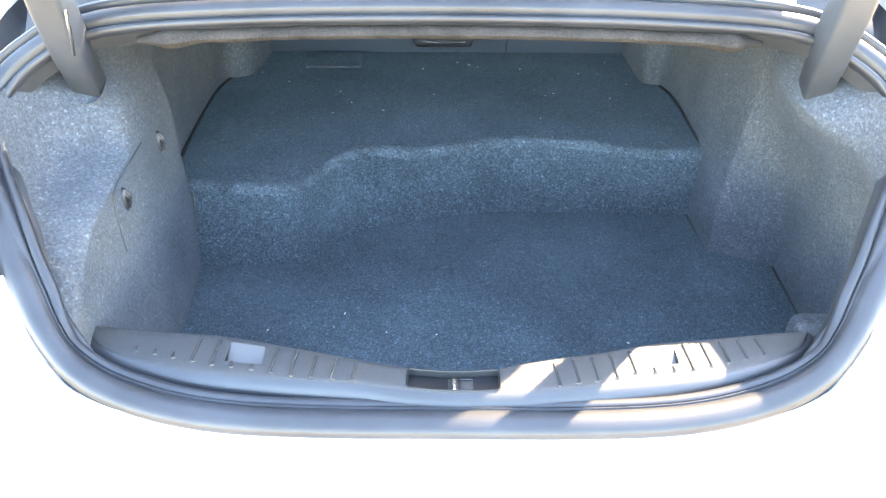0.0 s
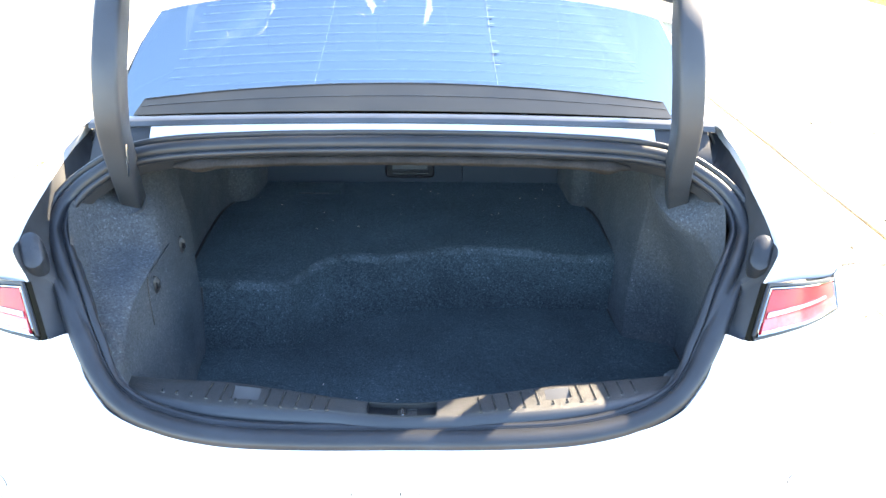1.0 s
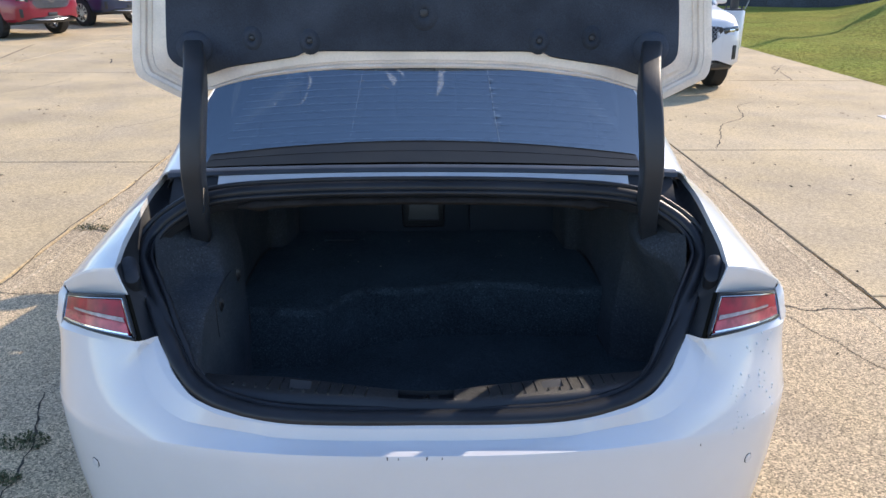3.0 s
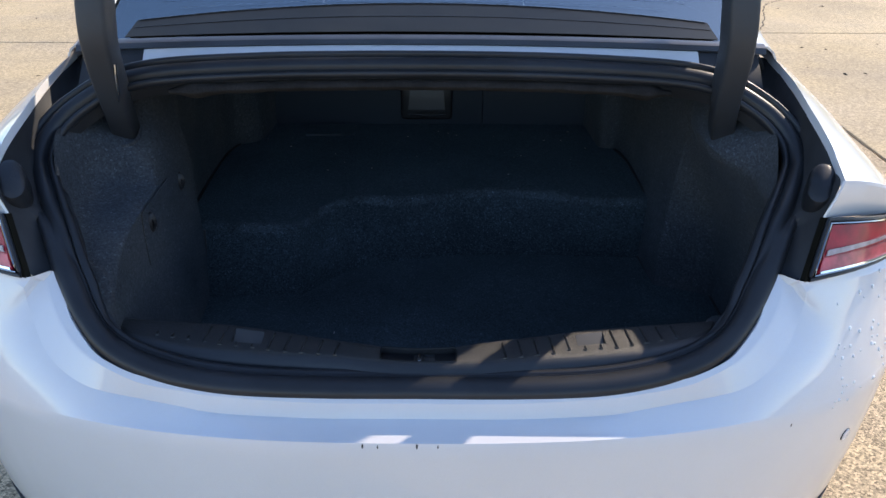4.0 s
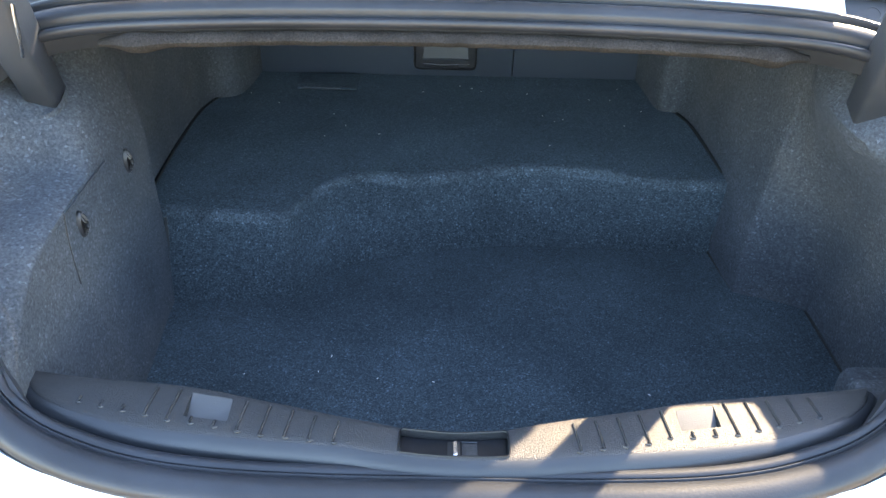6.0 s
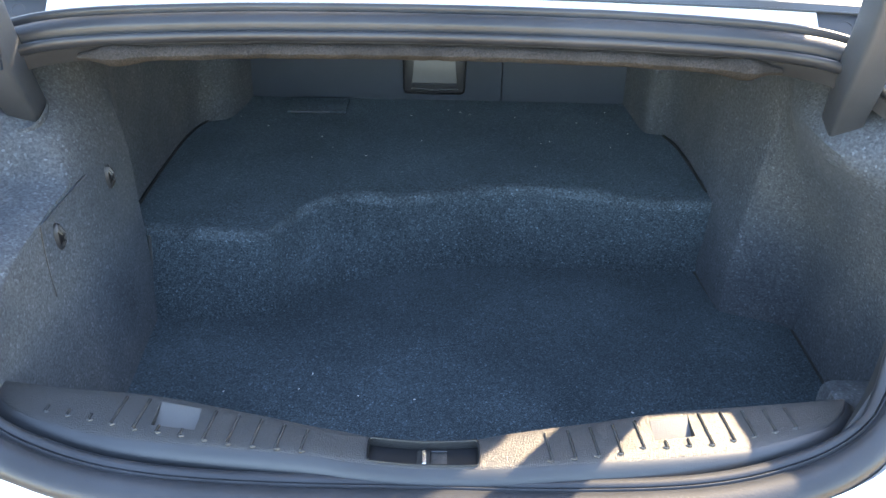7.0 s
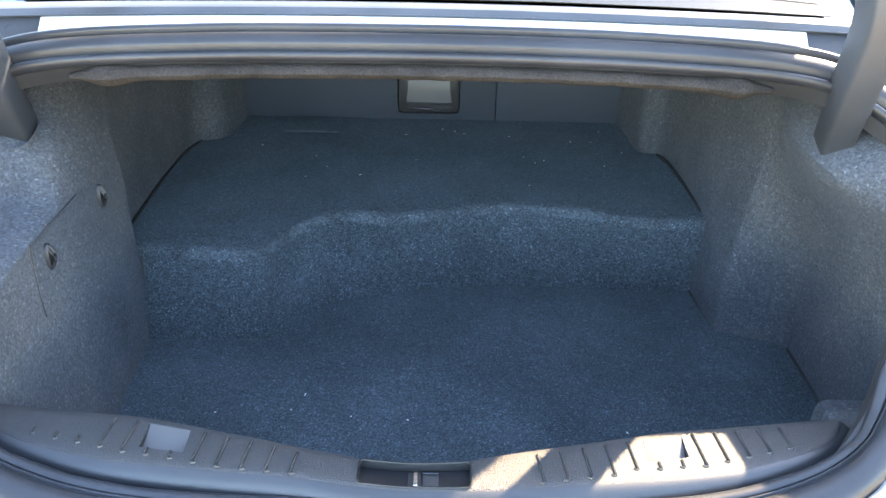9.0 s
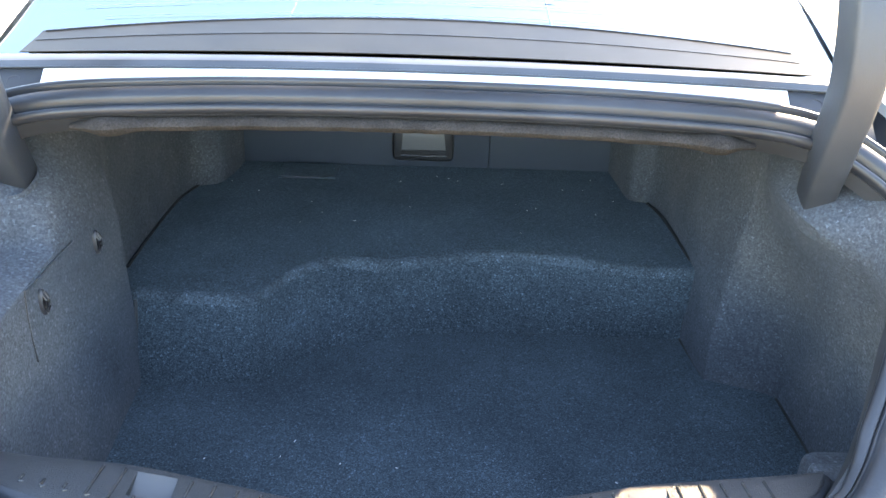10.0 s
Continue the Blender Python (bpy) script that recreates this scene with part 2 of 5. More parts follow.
def slab(poly, z0, z1, bevel=0.0, bm=None):
    """A flat polygon (x, y) drawn out from z0 to z1."""
    bm = bm or bmesh.new()
    lo = [bm.verts.new((x, y, z0)) for x, y in poly]
    hi = [bm.verts.new((x, y, z1)) for x, y in poly]
    n = len(poly)
    bm.faces.new(lo[::-1])
    top = bm.faces.new(hi)
    for i in range(n):
        bm.faces.new((lo[i], lo[(i + 1) % n], hi[(i + 1) % n], hi[i]))
    if bevel:
        bmesh.ops.bevel(bm, geom=list(top.edges), offset=bevel, segments=3, affect="EDGES", profile=0.5)
    return bm


def mirror(points):
    return [(-x, y, z) for x, y, z in points]


def thing(name, label, category, group="", kind="", at=(0, 0, 0)):
    ob = new(name)
    ob.empty_display_size = 0.1
    ob.location = at
    return tagged(ob, label, category, group, kind)


# ---- ground ----
bm = bmesh.new()
bmesh.ops.create_grid(bm, x_segments=24, y_segments=24, size=400)
for v in bm.verts:
    v.co.z = -0.03
ground = finish("ground", bm, M_DIRT, None, "", smooth=False)
tagged(ground, "dusty soil under cracked concrete slabs reaching the horizon", "ground", kind="structure")

# ---- the sedan ----
car = thing("car", "white sedan with its trunk lid wide open, parked on concrete", "car")

# plan of the tail: x, y at the crease of the bumper
def tail_plan(a, w, rear, front, n):
    c, s = max(math.cos(a), 0.0), max(math.sin(a), 0.0)
    return w * s ** (2 / n), front - (front - rear) * c ** (2 / n)

EDGE = [(0, -0.300, 0.776), (0.15, -0.300, 0.776), (0.303, -0.292, 0.782), (0.365, -0.286, 0.787), (0.428, -0.275, 0.796), (0.467, -0.264, 0.804), (0.508, -0.247, 0.818), (0.539, -0.222, 0.838),
        (0.564, -0.196, 0.859), (0.585, -0.158, 0.888), (0.604, -0.134, 0.907), (0.643, -0.160, 0.908), (0.72, -0.125, 0.905), (0.80, -0.08, 0.902),
        (0.868, -0.030, 0.900), (0.905, 0.05, 0.898), (0.922, 0.18, 0.895), (0.93, 0.34, 0.89)]
FOLD = [(0, -0.306, 0.770), (0.15, -0.306, 0.770), (0.303, -0.298, 0.775), (0.365, -0.292, 0.781), (0.428, -0.283, 0.788), (0.470, -0.271, 0.798), (0.516, -0.252, 0.813), (0.552, -0.228, 0.832),
        (0.583, -0.197, 0.857), (0.603, -0.170, 0.878), (0.620, -0.140, 0.901), (0.645, -0.161, 0.904), (0.722, -0.127, 0.900), (0.802, -0.083, 0.897),
        (0.872, -0.033, 0.895), (0.909, 0.05, 0.893), (0.926, 0.18, 0.890), (0.934, 0.34, 0.886)]
FOOT = [(0, -0.312, 0.744), (0.15, -0.312, 0.744), (0.303, -0.305, 0.747), (0.365, -0.300, 0.756), (0.429, -0.287, 0.760), (0.480, -0.279, 0.765), (0.524, -0.270, 0.772), (0.565, -0.252, 0.786),
        (0.600, -0.228, 0.808), (0.628, -0.193, 0.838), (0.645, -0.168, 0.872), (0.650, -0.165, 0.896), (0.725, -0.130, 0.893), (0.805, -0.088, 0.890),
        (0.876, -0.036, 0.888), (0.913, 0.05, 0.886), (0.930, 0.18, 0.883), (0.938, 0.34, 0.88)]
SPREAD = [0, 0.16, 0.32, 0.39, 0.455, 0.515, 0.57, 0.62, 0.665, 0.705, 0.74, 0.77, 0.825, 0.885, 0.94, 0.975, 0.99, 1.0]
rows = []
for i, (e, fold, foot) in enumerate(zip(spline(EDGE, 4), spline(FOLD, 4), spline(FOOT, 4))):
    f = lerp(i / 4, range(len(SPREAD)), SPREAD)
    a = math.asin(min(1.0, f) ** 1.1)

    def ring_point(lean, z):
        cx, cy = tail_plan(a, 0.958 + lean, -0.352 - lean - 0.010 * flat_shelf, 0.22, 2.5)
        return Vector((cx, max(cy, e.y) if e.y > 0.05 else cy, z))

    flat_shelf = 1 - min(1.0, max(0.0, (f - 0.36) / 0.34)) ** 1.5
    zc = 0.731 - 0.018 * f ** 2 + 0.008 * flat_shelf
    prof = [ring_point(l, z) for l, z in ((-0.070, 0.20), (-0.038, 0.30), (-0.018, 0.42), (-0.005, 0.53), (0.001, 0.62), (0.003, zc - 0.03), (0.002, zc - 0.006))]
    crease = ring_point(0.0, zc)
    prof.append(crease)
    prof += [crease.lerp(foot, k) for k in (0.08, 0.2, 0.35, 0.5, 0.65, 0.8, 0.92)] + [foot]
    prof += [foot.lerp(fold, 0.12), foot.lerp(fold, 0.88), fold, fold.lerp(e, 0.12), fold.lerp(e, 0.88), e, e + Vector((-0.012 * f, 0.010, -0.014))]
    rows.append(prof)
# the shell is a taut skin between its crease and the foot of the lip
skin = np.array([[tuple(q) for q in r[7:16]] for r in rows])
for _ in range(400):
    left = np.concatenate([skin[1:2] * np.array((-1, 1, 1)), skin[:-1]])
    right = np.concatenate([skin[1:], skin[-1:]])
    skin[:, 1:-1] = 0.25 * (left + right)[:, 1:-1] + 0.25 * (skin[:, :-2] + skin[:, 2:])
for c, line in enumerate(skin):
    for r in range(1, 8):
        way = Vector((rows[c][7].x / 0.95, 1.2 * (rows[c][7].y - 0.22), 0.35)).normalized()
        rows[c][7 + r] = Vector(line[r]) + way * 0.011 * math.sin(math.pi * r / 8) ** 0.8 * min(1.0, max(0.0, (c - 8) / 30))
full = [[Vector((-q.x, q.y, q.z)) for q in r] for r in rows[:0:-1]] + rows
bumper = part("rear_bumper", grid([r[:8] for r in full]), M_WHITE, car, "white rear bumper below the trunk opening", sharp=80)
part("bumper_shelf", grid([r[7:16] for r in full]), M_WHITE, bumper, "white shelf along the top of the bumper", sharp=80)
part("bumper_lip", grid([r[15:] for r in full]), M_WHITE, bumper, "folded white lip round the trunk opening", sharp=25)

# quarter panels: inner edge, shoulder, side
INNER = [(0.698, -0.095, 1.061), (0.706, -0.05, 1.070), (0.711, 0.0, 1.086), (0.714, 0.06, 1.101), (0.718, 0.13, 1.115), (0.723, 0.20, 1.128), (0.724, 0.27, 1.139), (0.724, 0.36, 1.150), (0.724, 0.42, 1.155)]
SHOULDER = [(0.866, 0.006, 0.985), (0.872, 0.04, 0.983), (0.877, 0.08, 0.982), (0.882, 0.12, 0.982), (0.886, 0.17, 0.982), (0.890, 0.23, 0.983), (0.894, 0.29, 0.984), (0.898, 0.36, 0.985), (0.900, 0.42, 0.986)]
LAMP_TOP = [(0.677, -0.106, 1.000), (0.862, 0.005, 0.957)]
for flip in (1, -1):
    rws = []
    for p, q in zip(spline(INNER, 4), spline(SHOULDER, 4)):
        row = [p + Vector((-0.004, 0, -0.014)), p]
        row += [p.lerp(q, k) + Vector((0.006, 0, 0.010)) * math.sin(math.pi * k) for k in (0.12, 0.3, 0.5, 0.7, 0.88)] + [q]
        row += [q + Vector((0.010, 0.002, -0.016)), q + Vector((0.022, 0.004, -0.045)), Vector((max(q.x + 0.026, 0.930 - 0.10 * max(0, 0.25 - q.y)), q.y + 0.006, 0.893))]
        rws.append([Vector((flip * v.x, v.y, v.z)) for v in row])
    part("quarter_panel", thick(grid(rws), 0.004), M_WHITE, car, sharp=24)
    rws = []
    for k in np.linspace(0, 1, 9):
        top = Vector(INNER[0]).lerp(Vector(SHOULDER[0]), k) + Vector((0.006, 0, 0.010)) * math.sin(math.pi * k)
        low = Vector(LAMP_TOP[0]).lerp(Vector(LAMP_TOP[1]), k) + Vector((0, 0.004, -0.004))
        rws.append([Vector((flip * v.x, v.y, v.z)) for v in (top, top.lerp(low, 0.08) + Vector((0, -0.003, 0)), top.lerp(low, 0.5) + Vector((0, -0.004, 0)), low)])
    part("lamp_brow", thick(grid(rws), 0.004), M_WHITE, car, sharp=24)
    rws = [[Vector((flip * x, y, z)) for x, y, z in r] for r in
           ([(0.863, 0.000, 0.962), (0.871, 0.006, 0.972), (0.886, 0.045, 0.970)], [(0.867, -0.014, 0.938), (0.884, 0.000, 0.955), (0.900, 0.05, 0.955)],
            [(0.870, -0.026, 0.915), (0.890, -0.004, 0.922), (0.908, 0.05, 0.922)], [(0.872, -0.036, 0.893), (0.896, -0.008, 0.890), (0.914, 0.05, 0.886)])]
    part("lamp_cheek", thick(grid(rws), 0.004), M_WHITE, car)

# flanks, bonnet and roof
FLANK_Y = [0.34, 0.8, 1.4, 2.2, 3.0, 3.6, 4.1, 4.35, 4.46]
FLANK_W = [0.938, 0.938, 0.93, 0.93, 0.93, 0.93, 0.88, 0.74, 0.50]
BELT_Z = [1.10, 1.125, 1.08, 1.03, 1.01, 0.98, 0.88, 0.80, 0.74]
AXLES = (0.70, 3.55)
for flip in (1, -1):
    rws = []
    for y in np.linspace(0.34, 4.46, 90):
        w, b = lerp(y, FLANK_Y, FLANK_W), lerp(y, FLANK_Y, BELT_Z)
        low = 0.20
        for ay in AXLES:
            if abs(y - ay) < 0.37:
                low = max(low, 0.335 + math.sqrt(0.37 ** 2 - (y - ay) ** 2))
        zs = [low, max(low + 0.01, 0.34), max(low + 0.02, 0.55), max(low + 0.03, 0.72), max(low + 0.04, 0.86), b - 0.150, b - 0.08, b]
        ws = [0.955, 0.985, 1.0, 1.003, 0.995, 0.962, 0.905, 0.810]
        rws.append([Vector((flip * w * k, y, z)) for k, z in zip(ws, zs)])
    part("side_panel", thick(grid(rws), 0.004), M_WHITE, car)
rws = []
for y in np.linspace(3.25, 4.47, 24):
    w, b = lerp(y, FLANK_Y, FLANK_W) * 0.85, lerp(y, FLANK_Y, BELT_Z)
    rws.append([Vector((w * k, y - 0.0 * k, b + 0.05 * (1 - k * k))) for k in np.linspace(-1, 1, 13)])
part("bonnet", thick(grid(rws), 0.004), M_WHITE, car)
rws = []
for z in np.linspace(0.2, 0.79, 10):
    rws.append([Vector((0.50 * k, 4.47 + 0.06 * (1 - k * k), z)) for k in np.linspace(-1, 1, 11)])
part("front_bumper", thick(grid(rws), 0.004), M_WHITE, car)
ROOF = [(1.05, 0.675, 1.392), (1.3, 0.655, 1.43), (1.7, 0.63, 1.455), (2.2, 0.60, 1.462), (2.90, 0.59, 1.44)]
rws = [[Vector((w * k, y, z + 0.018 * (1 - k * k) - 0.035 * k ** 6)) for k in np.linspace(-1, 1, 15)] for y, w, z in ROOF]
part("roof", thick(grid(rws), 0.01), M_WHITE, car)
rws = [[q - Vector((0, 0, 0.03)) for q in r] for r in rws]
part("headliner", thick(grid(rws), 0.004), M_SEAT, car)
for flip in (1, -1):
    # sail panel from the deck up to the roof
    a = spline([(flip * 0.735, 0.34, 1.128), (flip * 0.795, 0.8, 1.11), (flip * 0.79, 1.3, 1.07)], 5)
    b = spline([(flip * 0.643, 0.298, 1.190), (flip * 0.698, 0.70, 1.275), (flip * 0.678, 1.10, 1.385)], 5)
    rws = [[p.lerp(q, t) + Vector((flip * 0.02 * math.sin(t * 3.14), 0, 0.01 * math.sin(t * 3.14))) for t in np.linspace(0, 1, 6)] for p, q in zip(a, b)]
    part("sail_panel", thick(grid(rws), 0.004), M_WHITE, car)
    rws = [[q - Vector((flip * 0.022, 0, 0.016)) for q in r] for r in rws]
    part("pillar_trim", thick(grid(rws), 0.004), M_SEAT, car)
    # side glass
    rws = [[Vector((flip * (0.79 * (1 - t) + 0.63 * t), y0 * (1 - t) + y1 * t, 1.06 * (1 - t) + (1.40) * t)) for t in (0, 0.5, 1)]
           for y0, y1 in ((1.3, 1.15), (2.1, 1.9), (3.55, 2.90))]
    part("side_window", thick(grid(rws), 0.004), M_DARKGLASS, car)
rws = [[Vector((w * k, y + 0.06 * (1 - k * k), z)) for k in np.linspace(-1, 1, 9)] for y, w, z in ((2.90, 0.59, 1.445), (3.25, 0.67, 1.24), (3.58, 0.76, 1.03))]
part("windscreen", thick(grid(rws), 0.004), M_DARKGLASS, car)
bm = box(bmesh.new(), (0, 2.0, 0.24), (1.70, 4.2, 0.06), 0.01)
part("floor_pan", bm, M_PLASTIC, car)


def wheel(parent, x, y, r, w, out):
    """A tyre with a spoked rim, facing out."""
    prof = [(-w / 2, r * 0.66), (-w / 2, r * 0.9), (-w * 0.38, r), (w * 0.38, r), (w / 2, r * 0.9), (w / 2, r * 0.66)]
    rws = [[Vector((x + a, y + b * math.cos(k), r + b * math.sin(k))) for a, b in prof] for k in np.linspace(0, 2 * math.pi, 33)[:-1]]
    tyre = part("wheel", grid(rws, closed_u=True, closed_v=True), M_TYRE, parent)
    bm = bmesh.new()
    xo = x + out * w * 0.40
    for k in range(10):
        a = 2 * math.pi * k / 10
        box(bm, (0, 0, r * 0.34), (0.02, 0.035, r * 0.6), 0.004, Matrix.Translation((xo, y, r)) @ Matrix.Rotation(a, 4, "X"))
    rws = [[Vector((xo + a, y + b * math.cos(k), r + b * math.sin(k))) for a, b in ((-0.02, r * 0.6), (-0.02, r * 0.67), (0.015, r * 0.67), (0.015, r * 0.6))]
           for k in np.linspace(0, 2 * math.pi, 33)[:-1]]
    grid(rws, closed_u=True, closed_v=True, bm=bm)
    rws = [[Vector((xo + a, y + b * math.cos(k), r + b * math.sin(k))) for a, b in ((-0.012, 0.012), (-0.012, 0.06), (0.012, 0.05), (0.012, 0.012))]
           for k in np.linspace(0, 2 * math.pi, 17)[:-1]]
    grid(rws, closed_u=True, closed_v=True, bm=bm)
    part("rim", bm, M_RIM, tyre)


for ay in AXLES:
    for flip in (1, -1):
        wheel(car, flip * 0.80, ay, 0.335, 0.235, flip)

for flip in (1, -1):
    part("door_mirror", box(bmesh.new(), (flip * 1.0, 3.12, 1.06), (0.22, 0.11, 0.15), 0.04), M_WHITE, car)
    part("mirror_stem", box(bmesh.new(), (flip * 0.87, 3.14, 1.02), (0.16, 0.06, 0.04), 0.01), M_PLASTIC, car)

# black valance under the bumper
rws = []
for a in np.linspace(-0.5 * math.pi, 0.5 * math.pi, 41):
    f = abs(a) / (0.5 * math.pi)
    top = 0.33 + 0.24 * max(0, f - 0.35) ** 1.0 if f > 0.35 else 0.33
    x0, y0 = tail_plan(abs(a), 0.930, -0.345, 0.20, 2.4)
    s = 1 if a >= 0 else -1
    rws.append([Vector((s * x0 * k, y0 + d, z)) for k, d, z in ((0.93, 0.06, 0.16), (0.985, 0.01, 0.24), (1.0, -0.004, min(top, 0.48)))])
part("valance", thick(grid(rws), 0.004), M_PLASTIC, car, "black plastic valance along the bumper's foot")

# tail lamps
for flip in (1, -1):
    c = [Vector(p) for p in ((0.641, -0.162, 0.908), (0.677, -0.108, 1.000), (0.862, 0.003, 0.956), (0.868, -0.028, 0.902))]
    c = [Vector((flip * q.x, q.y, q.z)) for q in c]
    nrm = ((c[1] - c[0]).cross(c[3] - c[0])).normalized()
    if nrm.y > 0:
        nrm = -nrm

    def at(u, v, out=0.0):
        q = (c[0] * (1 - u) + c[3] * u) * (1 - v) + (c[1] * (1 - u) + c[2] * u) * v
        bulge = 0.020 * math.sin(math.pi * u)
        return q + nrm * (out + bulge)

    us, vs = np.linspace(0, 1, 15), np.linspace(0, 1, 7)
    lamp = part("tail_lamp", thick(grid([[at(u, v, -0.002) for v in vs] for u in us]), 0.012), M_FRIT, car, "tail lamp with red lens and chrome frame")
    rim = [at(u, 0.03) for u in np.linspace(0.02, 0.98, 12)] + [at(0.98, v) for v in np.linspace(0.1, 0.9, 5)] + \
          [at(u, 0.97) for u in np.linspace(0.98, 0.02, 12)] + [at(0.02, v) for v in np.linspace(0.9, 0.1, 5)]
    part("lamp_gasket", tube([q + nrm * 0.001 for q in rim], 0.0038, 6, True), M_RUBBER, lamp)
    rim = [at(u, 0.085, 0.003) for u in np.linspace(0.04, 0.96, 12)] + [at(0.96, v, 0.003) for v in np.linspace(0.2, 0.8, 5)] + \
          [at(u, 0.915, 0.003) for u in np.linspace(0.96, 0.04, 12)] + [at(0.04, v, 0.003) for v in np.linspace(0.8, 0.2, 5)]
    part("lamp_frame", tube(rim, 0.0022, 6, True), M_DARKCHROME, lamp)
    part("lens", thick(grid([[at(u, v, 0.004) for v in np.linspace(0.115, 0.885, 7)] for u in np.linspace(0.055, 0.945, 16)]), 0.003), M_RED, lamp)
    part("lower_lens", thick(grid([[at(u, v, 0.0052) for v in np.linspace(0.125, 0.36 + 0.10 * u, 5)] for u in np.linspace(0.06, 0.94, 14)]), 0.002), M_PINK, lamp, "pale red lower lens")
    part("light_band", thick(grid([[at(u, 0.43 + 0.17 * u + (0.105 - 0.05 * u) * v, 0.0070) for v in (-0.5, -0.3, 0, 0.3, 0.5)] for u in np.linspace(0.07, 0.74, 12)]), 0.002), M_CLEARLENS, lamp, "grey clear band")
    part("reverse_strip", thick(grid([[at(u, v, 0.0075) for v in (0.115, 0.135, 0.155)] for u in np.linspace(0.06, 0.93, 12)]), 0.002), M_CHROME, lamp)

# ---- opening: gutter, weatherstrip, deck ----
SLOPE = 0.792


def zo(y):
    return 0.79 + SLOPE * (y + 0.272)


SEAL_XY = [(0, -0.278), (0.15, -0.278), (0.28, -0.274), (0.37, -0.264), (0.44, -0.247), (0.49, -0.225), (0.525, -0.198), (0.557, -0.165), (0.59, -0.120), (0.62, -0.070),
           (0.648, -0.018), (0.668, 0.030), (0.680, 0.070), (0.680, 0.105), (0.664, 0.138), (0.632, 0.163), (0.57, 0.188), (0.48, 0.197), (0.30, 0.202), (0.15, 0.205), (0, 0.206)]
def ring_dip(x, y):
    """The rim sags at the two upper corners."""
    return 0.040 * min(1.0, abs(x) / 0.66) ** 6 * min(1.0, max(0.0, (y + 0.05) / 0.12))


half = [Vector((x * (1 + 0.7 * ring_dip(x, y)), y, zo(y) - ring_dip(x, y))) for x, y in SEAL_XY]
ring = spline(half + [Vector((-q.x, q.y, q.z)) for q in half[-2:0:-1]], 5, closed=True)
UPN = Vector((0, -SLOPE, 1)).normalized()


def ring_up(q):
    """The rim faces up along the sill and leans with the opening elsewhere."""
    k = min(1.0, max(0.0, (q.y + 0.235) / 0.15))
    return Vector((0, -0.22 - (SLOPE - 0.22) * k, 1)).normalized()


def sweep_ring(profile, closed_v=False, low=None):
    """Profile of (outwards, up) swept round the opening, changing to the low one along the sill."""
    n = len(ring)
    rws = []
    for i, q in enumerate(ring):
        d = (ring[(i + 1) % n] - ring[i - 1]).normalized()
        up = ring_up(q)
        o = d.cross(up).normalized()
        w = min(1.0, max(0.0, (-0.03 - q.y) / 0.10)) if low else 0.0
        tuck = 0.36 * max(0.0, 1 - abs(q.y + 0.205) / 0.05) if low else 0.0
        both = [(a * (1 - w) + c * w, b * (1 - w) + d * w) for (a, b), (c, d) in zip(profile, low or profile)]
        rws.append([q + o * a * (1 - tuck if a < 0 else 1) + up * b for a, b in both])
    return grid(rws, closed_u=True, closed_v=closed_v)


seal = part("weatherstrip", sweep_ring([(-0.026, -0.014), (-0.032, -0.005), (-0.0315, 0.003), (-0.028, 0.0075), (-0.0235, 0.0075), (-0.020, 0.003), (-0.0185, 0.000), (-0.0165, 0.002),
                                        (-0.013, 0.0085), (-0.009, 0.0108), (0.000, 0.0116), (0.006, 0.010), (0.009, 0.006), (0.0105, 0.002), (0.012, 0.003), (0.014, 0.008), (0.0180, 0.0108),
                                        (0.022, 0.009), (0.0245, 0.004), (0.025, -0.012)], True,
                                       [(-0.031, -0.016), (-0.034, -0.008), (-0.0335, -0.0035), (-0.031, -0.001), (-0.0215, 0.001), (-0.0203, -0.001), (-0.0195, -0.002), (-0.0188, 0.001), (-0.0178, 0.0028),
                                        (-0.0165, 0.0028), (-0.0155, 0.000), (-0.0148, 0.000), (-0.0125, 0.0055), (-0.007, 0.0095), (0.002, 0.0116), (0.009, 0.0112), (0.0155, 0.0092),
                                        (0.021, 0.0055), (0.0245, 0.000), (0.025, -0.012)]), M_RUBBER, car, "black rubber weatherstrip round the trunk opening", sharp=78)
part("flange", sweep_ring([(-0.028, -0.04), (-0.027, -0.010), (0.026, -0.010), (0.034, -0.022)]), M_GUTTER, car)

GUT_OUT = [(0, -0.296, 0.771), (0.15, -0.296, 0.771), (0.30, -0.287, 0.777), (0.428, -0.270, 0.790), (0.505, -0.243, 0.812), (0.536, -0.218, 0.832), (0.561, -0.192, 0.853), (0.582, -0.154, 0.882), (0.602, -0.130, 0.900),
           (0.640, -0.146, 0.908), (0.674, -0.100, 0.992), (0.694, -0.090, 1.050), (0.703, -0.048, 1.058), (0.708, 0.0, 1.074), (0.714, 0.13, 1.102), (0.720, 0.27, 1.126), (0.720, 0.36, 1.138),
           (0.69, 0.345, 1.145), (0.60, 0.272, 1.162), (0.53, 0.270, 1.172), (0.30, 0.270, 1.180), (0, 0.270, 1.181)]
out = spline(GUT_OUT, 8)
outer = [Vector((-q.x, q.y, q.z)) for q in out[::-1]] + out[1:-1]
inner_seg = []
# nearest point of the ring for each outer point, kept in order
for q in outer:
    best = min(ring, key=lambda r: (Vector((r.x, r.y * 1.0, 0)) - Vector((q.x, q.y, 0))).length)
    inner_seg.append(best)
rws = []
for q, r in zip(outer, inner_seg):
    mid = q.lerp(r, 0.5) - UPN * min(0.03, 0.4 * (q - r).length)
    rws.append([q, q.lerp(mid, 0.5) - UPN * 0.006, mid, mid.lerp(r, 0.6) - UPN * 0.008, r - UPN * 0.012])
part("gutter", grid(rws, closed_u=True), M_GUTTER, car, "dark painted rain gutter beside the trunk opening")

